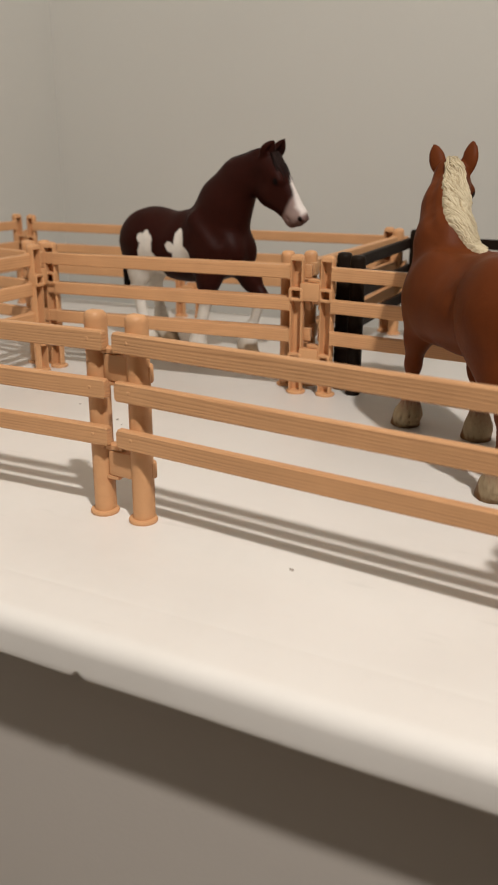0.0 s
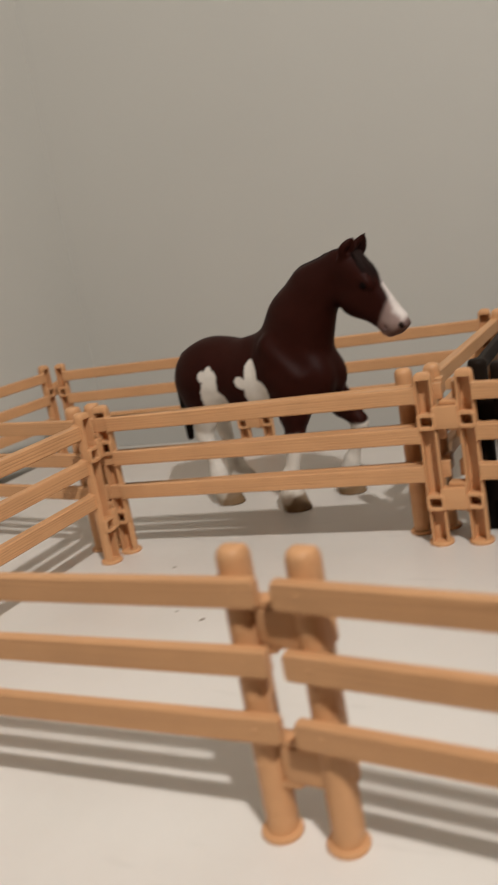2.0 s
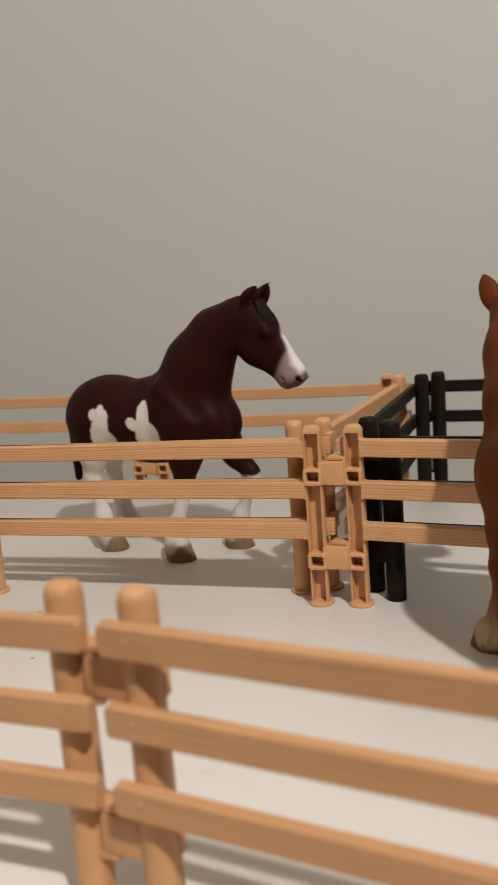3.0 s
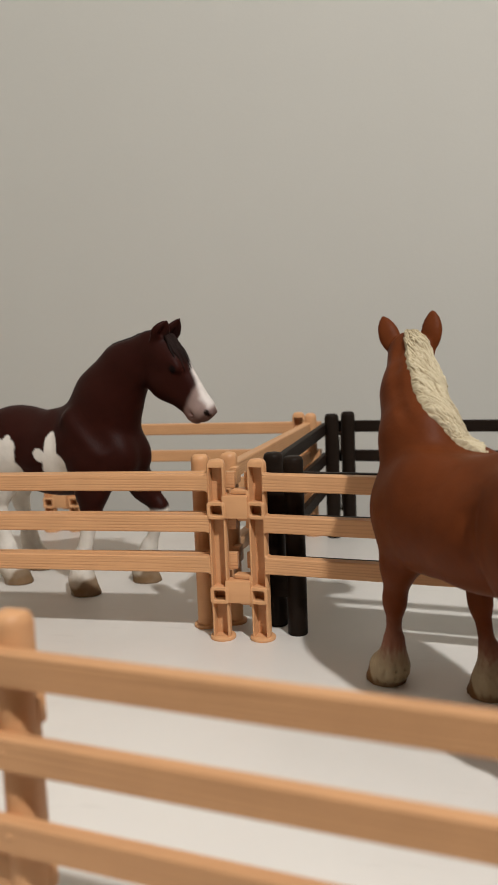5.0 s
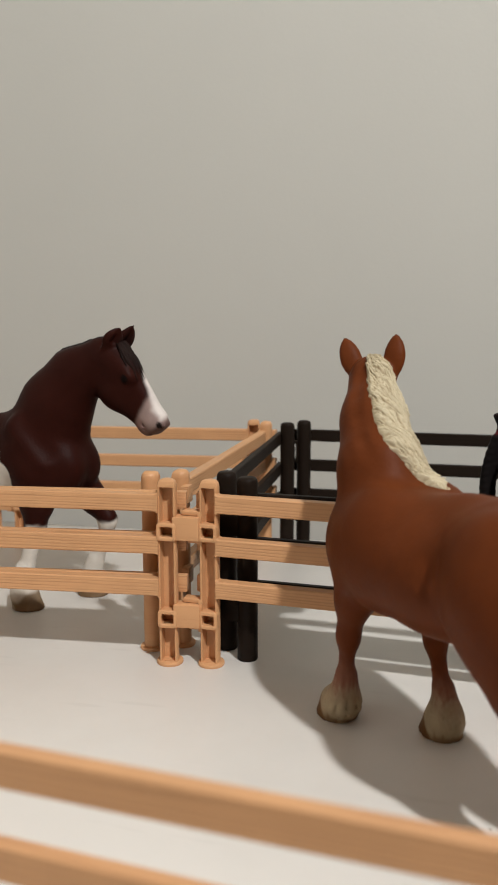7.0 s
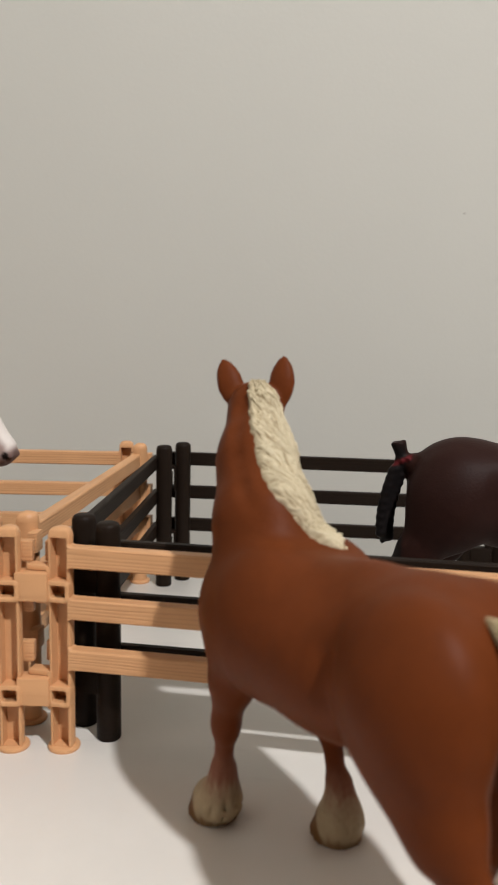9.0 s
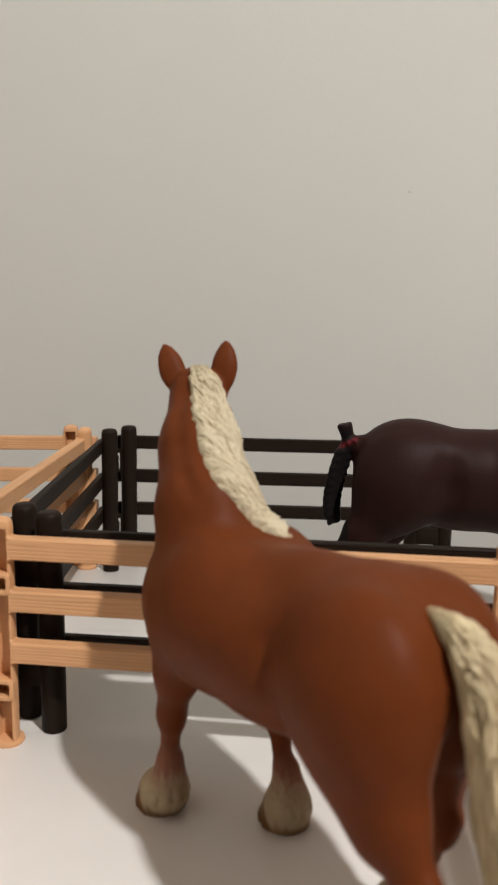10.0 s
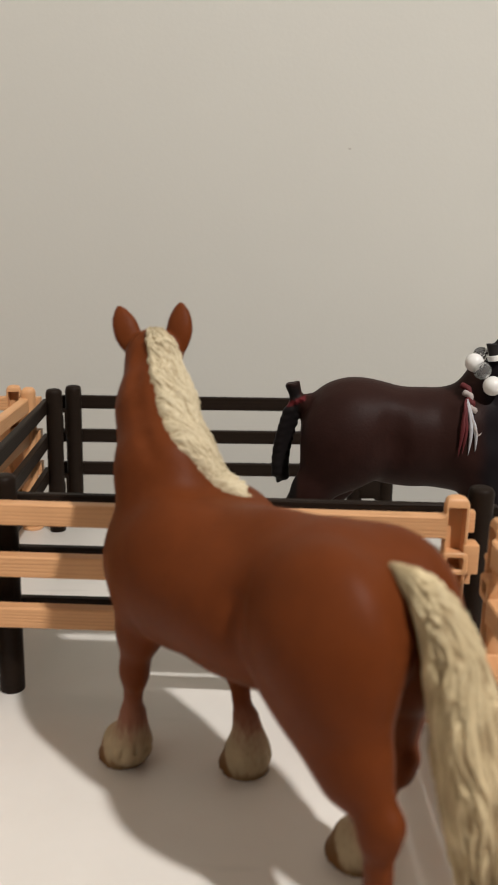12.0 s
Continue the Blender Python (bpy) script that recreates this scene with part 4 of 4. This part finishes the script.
            # Shade between the strands is put into the colour: grooves go brown.
            shade_tones.append(np.clip(-0.22 + 1.4 * h_w + 0.25 * lump, 0, 1))
    for i in range(along_n):
        for j in range(round_n):
            p = i * (round_n + 1) + j
            faces.append((p, p + round_n + 1, p + round_n + 2, p + 1))
    shade_tones = np.array(shade_tones)[:, None]
    locks.append((verts, faces, (1 - shade_tones) * np.array((0.27, 0.19, 0.10))[None] + shade_tones * np.array(MANE)[None]))
    # Tail: a full bunch that stands off the rump and hangs down, of short wavy locks round a core.
    spine = [(-39, 1.0, 89.8), (-45.6, -0.2, 87.6), (-52.0, -2.4, 79), (-55.6, -4.8, 64), (-57.3, -7.9, 47), (-58.6, -11.6, 28), (-59.2, -15.2, 9)]

    def girth(t):
        return (0.5 + 9.6 * math.sin(min(t * 1.45, 1.0) * math.pi * 0.5) ** 1.1) * (1.0 if t < 0.74 else 1.0 - 2.0 * (t - 0.74))

    rows_n, ring_n = 210, 130
    verts, faces, shade_tones = [], [], []
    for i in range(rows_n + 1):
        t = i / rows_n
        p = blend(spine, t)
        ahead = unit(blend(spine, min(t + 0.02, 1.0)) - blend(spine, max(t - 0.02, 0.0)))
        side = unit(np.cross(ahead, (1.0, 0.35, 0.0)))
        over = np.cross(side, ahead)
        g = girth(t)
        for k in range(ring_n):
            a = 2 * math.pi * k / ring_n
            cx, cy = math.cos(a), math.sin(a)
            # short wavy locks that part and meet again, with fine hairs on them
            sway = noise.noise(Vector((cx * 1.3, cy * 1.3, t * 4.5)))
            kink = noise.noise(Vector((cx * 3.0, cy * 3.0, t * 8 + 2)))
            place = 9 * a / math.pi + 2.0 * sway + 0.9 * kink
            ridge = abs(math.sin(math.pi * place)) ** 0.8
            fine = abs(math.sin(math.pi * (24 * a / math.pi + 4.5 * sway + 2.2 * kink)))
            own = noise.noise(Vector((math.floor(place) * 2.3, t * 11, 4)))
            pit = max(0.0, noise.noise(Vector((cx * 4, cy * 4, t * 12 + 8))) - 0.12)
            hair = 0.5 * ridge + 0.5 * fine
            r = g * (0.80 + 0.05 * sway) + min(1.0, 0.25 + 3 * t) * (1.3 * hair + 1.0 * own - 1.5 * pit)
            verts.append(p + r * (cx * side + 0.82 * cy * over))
            # Low places and pits are painted darker, as the shade among the locks.
            shade_tones.append(0.20 + 0.80 * hair + 0.45 * own - 0.7 * pit)
    for i in range(rows_n):
        for k in range(ring_n):
            p, q = i * ring_n + k, i * ring_n + (k + 1) % ring_n
            faces.append((p, q, q + ring_n, p + ring_n))
    faces.append(tuple(range(ring_n))[::-1])
    faces.append(tuple(rows_n * ring_n + k for k in range(ring_n)))
    shade_tones = np.clip(np.array(shade_tones), 0, 1)[:, None]
    locks.append((verts, faces, (1 - shade_tones) * np.array((0.23, 0.155, 0.075))[None] + shade_tones * np.array(TAIL)[None]))
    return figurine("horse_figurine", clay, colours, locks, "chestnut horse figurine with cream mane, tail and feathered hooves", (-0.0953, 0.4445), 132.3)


def legs_front(v, legs):
    """How far a point lies ahead of the nearest hoof's middle."""
    best, ahead = np.full(len(v), 1e9), np.zeros(len(v))
    for leg in legs:
        hoof = leg[4]
        d = np.hypot(v[:, 0] - hoof[0], v[:, 1] - hoof[1])
        ahead = np.where(d < best, v[:, 0] - hoof[0], ahead)
        best = np.minimum(best, d)
    return ahead


# -- the dark bay with plaited tail and show ribbons --
def bay():
    clay = Clay((-66, -30, -1.5), (118, 30, 146), 0.85)
    legs = [
        (False, (26, -12, 68), (28, -12, 38), (28, -12, 16), (30, -12, 0)),
        (False, (26, 12, 68), (34, 12, 38), (36, 12, 16), (39, 12, 0)),
        (True, (-31, -10, 72), (-54, -11.5, 41), (-52, -12, 16), (-48, -12, 0)),
        (True, (-26, 10, 72), (-36, 12, 40), (-32, 12, 16), (-28, 12, 0)),
    ]
    neck = [((26, 0, 82), 18, (35, 0, 99), 15.5, 1.4), ((35, 0, 99), 15.5, (45, 0, 115), 12, 1.5), ((45, 0, 115), 12, (53, 0, 124), 9.0, 1.4)]
    trunk = [
        (-2, 0, 75.5, 38, 19.5, 21.0, 5), (22, 0, 75, 20, 18, 22, 8), (31, 6.5, 72, 12, 9, 14, 6), (-27, 0, 81, 23, 19, 19.5, 8),
        (-31, 9.5, 75, 19, 11.8, 20, 3.5), (18, 11.5, 78, 12, 8.5, 16, 4), (8, 0, 84, 18, 7, 9, 9),
    ]
    make_body(clay, legs, neck, trunk)
    for s in (1, -1):
        clay.bone((-12, 20.8 * s, 93), (-12, 24.0 * s, 76), 4.6, 5.6, 4, cut=True)
        clay.bone((-12, 24.0 * s, 76), (-10, 22.5 * s, 62), 5.6, 3.9, 4, cut=True)
    h = Head((52, 0, 127), (0.62, 0, -0.75), (0, 1, 0))
    ears = [(h.at(1, 5.2, 3.0), (57, 6.5, 141), (0.8, 0.4, 0)), (h.at(1, -5.2, 3.0), (57, -6.5, 141), (0.8, -0.4, 0))]
    make_head(clay, h, ears)
    # plaited tail with its knot on top
    clay.bone((-45, 0, 88), (-52, 0, 90), 4, 3.2, 3)
    clay.bone((-52, 0, 90), (-54.2, 0, 97.0), 2.3, 3.3, 1)
    clay.egg((-56.5, 0, 104.5), (9, 9, 7.5), 0.4, cut=True)
    for i in range(9):
        a = 2 * math.pi * i / 9
        clay.egg((-50.6 + 3.6 * math.cos(a), 3.8 * math.sin(a), 90.6 + 1.6 * math.cos(a)), (0.85, 0.85, 0.85), 0.8)
    for i in range(19):
        t = i / 18
        p = np.array((-53.4 - 5.0 * math.sin(t * 1.9), 0.6 * (-1) ** i, 87.5 - 30.5 * t)) + (1.0 * (-1) ** i, 0, 0)
        clay.egg(p, (3.6 - 0.4 * t, 3.2, 2.3), 1.0, np.array(((0.82, 0, -0.57 * (-1) ** i), (0, 1, 0), (0.57 * (-1) ** i, 0, 0.82))))
    clay.bone((-57.5, 0, 58), (-59.0, 0.8, 54.0), 2.6, 1.2, 1)

    def colours(v):
        x, _, z = v.T
        w1 = wobble(v, 3.0, 3.0)
        c = np.tile(np.array((0.0245, 0.0098, 0.0076)), (len(v), 1))
        c = c * (1 + 0.15 * wobble(v, 10, 4.0))[:, None]
        c = mixed(c, (0.010, 0.008, 0.008), step(-x, 50.5, 51.5) * step(-z, -100, -94))
        band = z - 90.6 - 0.45 * (x + 50.6)
        c = mixed(c, (0.10, 0.014, 0.016), step(-np.abs(band), -1.3, -0.8) * step(-x, 48.0, 49.0) * step(z, 87, 88))
        c = mixed(c, (0.007, 0.005, 0.006), step(x + 1.5 * w1, 19, 27))  # fades to near-black ahead of x 19 to 27
        c = mixed(c, (0.010, 0.008, 0.008), step(-z + 3 * w1, -44, -30))
        c = mixed(c, (0.60, 0.56, 0.50), step(-z + 2 * w1, -16, -12))
        c = mixed(c, (0.14, 0.09, 0.05), step(-z, -6, -5))
        return c

    locks, rng = [], random.Random(5)
    red, silver, pale = (0.095, 0.014, 0.016), (0.40, 0.40, 0.42), (0.36, 0.31, 0.29)
    # a knotted show ribbon whose ends hang down the near shoulder
    for colour, x0, x1, z1 in ((red, 14.5, 13.0, 72.5), (red, 15.3, 14.6, 74.0), (silver, 16.8, 17.0, 73.5), (silver, 17.6, 19.6, 75.0), (pale, 17.2, 21.6, 83.0)):
        pts = [(16, -15.5, 95), (x0, -19.5, 89), ((x0 + x1) / 2 + rng.uniform(-1, 1), -21.3, 82), (x1, -21.5, z1)]
        v, f = lock(pts, 1.25, 6, 10, 1.8)
        locks.append((v, f, colour))
    for i, colour in enumerate((red, pale, red, pale)):
        v, f = lock([(14.5 + 0.8 * i, -9.5 - 2.2 * i, 100 - 2.6 * i), (17 + 0.6 * i, -11.5 - 2.2 * i, 99 - 2.6 * i), (18 + 0.4 * i, -13.5 - 1.6 * i, 96.5 - 2.2 * i)], 1.45, 7, 6)
        locks.append((v, f, colour))
    # white and grey beads tied along the plaited mane
    for (x, y, z), r, clear in (((18.9, -10, 109.4), 3.8, 2), ((21.8, -12.5, 106.6), 3.6, 3), ((26.0, -14.5, 100.8), 4.0, 2), ((22.5, -5.0, 112.0), 3.4, 3)):
        v, f = ball((x, y, z), r)
        locks.append((v, f, (0.7, 0.7, 0.7), clear))
    # the next plait's knot, bound in white
    v, f = lock([(27.0, -9, 110.8), (26.6, -9, 113.2), (25.9, -9, 116.4), (25.8, -9, 117.0)], 2.4, 12, 8, 1.0, lambda t: 1.9 + 0.7 * t)
    locks.append((v, f, (0.012, 0.009, 0.009)))
    v, f = lock([(27.3, -9, 110.4), (27.1, -9, 111.6), (26.9, -9, 112.6)], 2.8, 12, 6, 1.0, lambda t: 2.8)
    locks.append((v, f, (0.7, 0.69, 0.67)))
    return figurine("horse_figurine", clay, colours, locks, "dark bay horse figurine with a plaited tail, ribbons and white beads", (-0.036, 0.602), 0)


pinto()
chestnut()
bay()
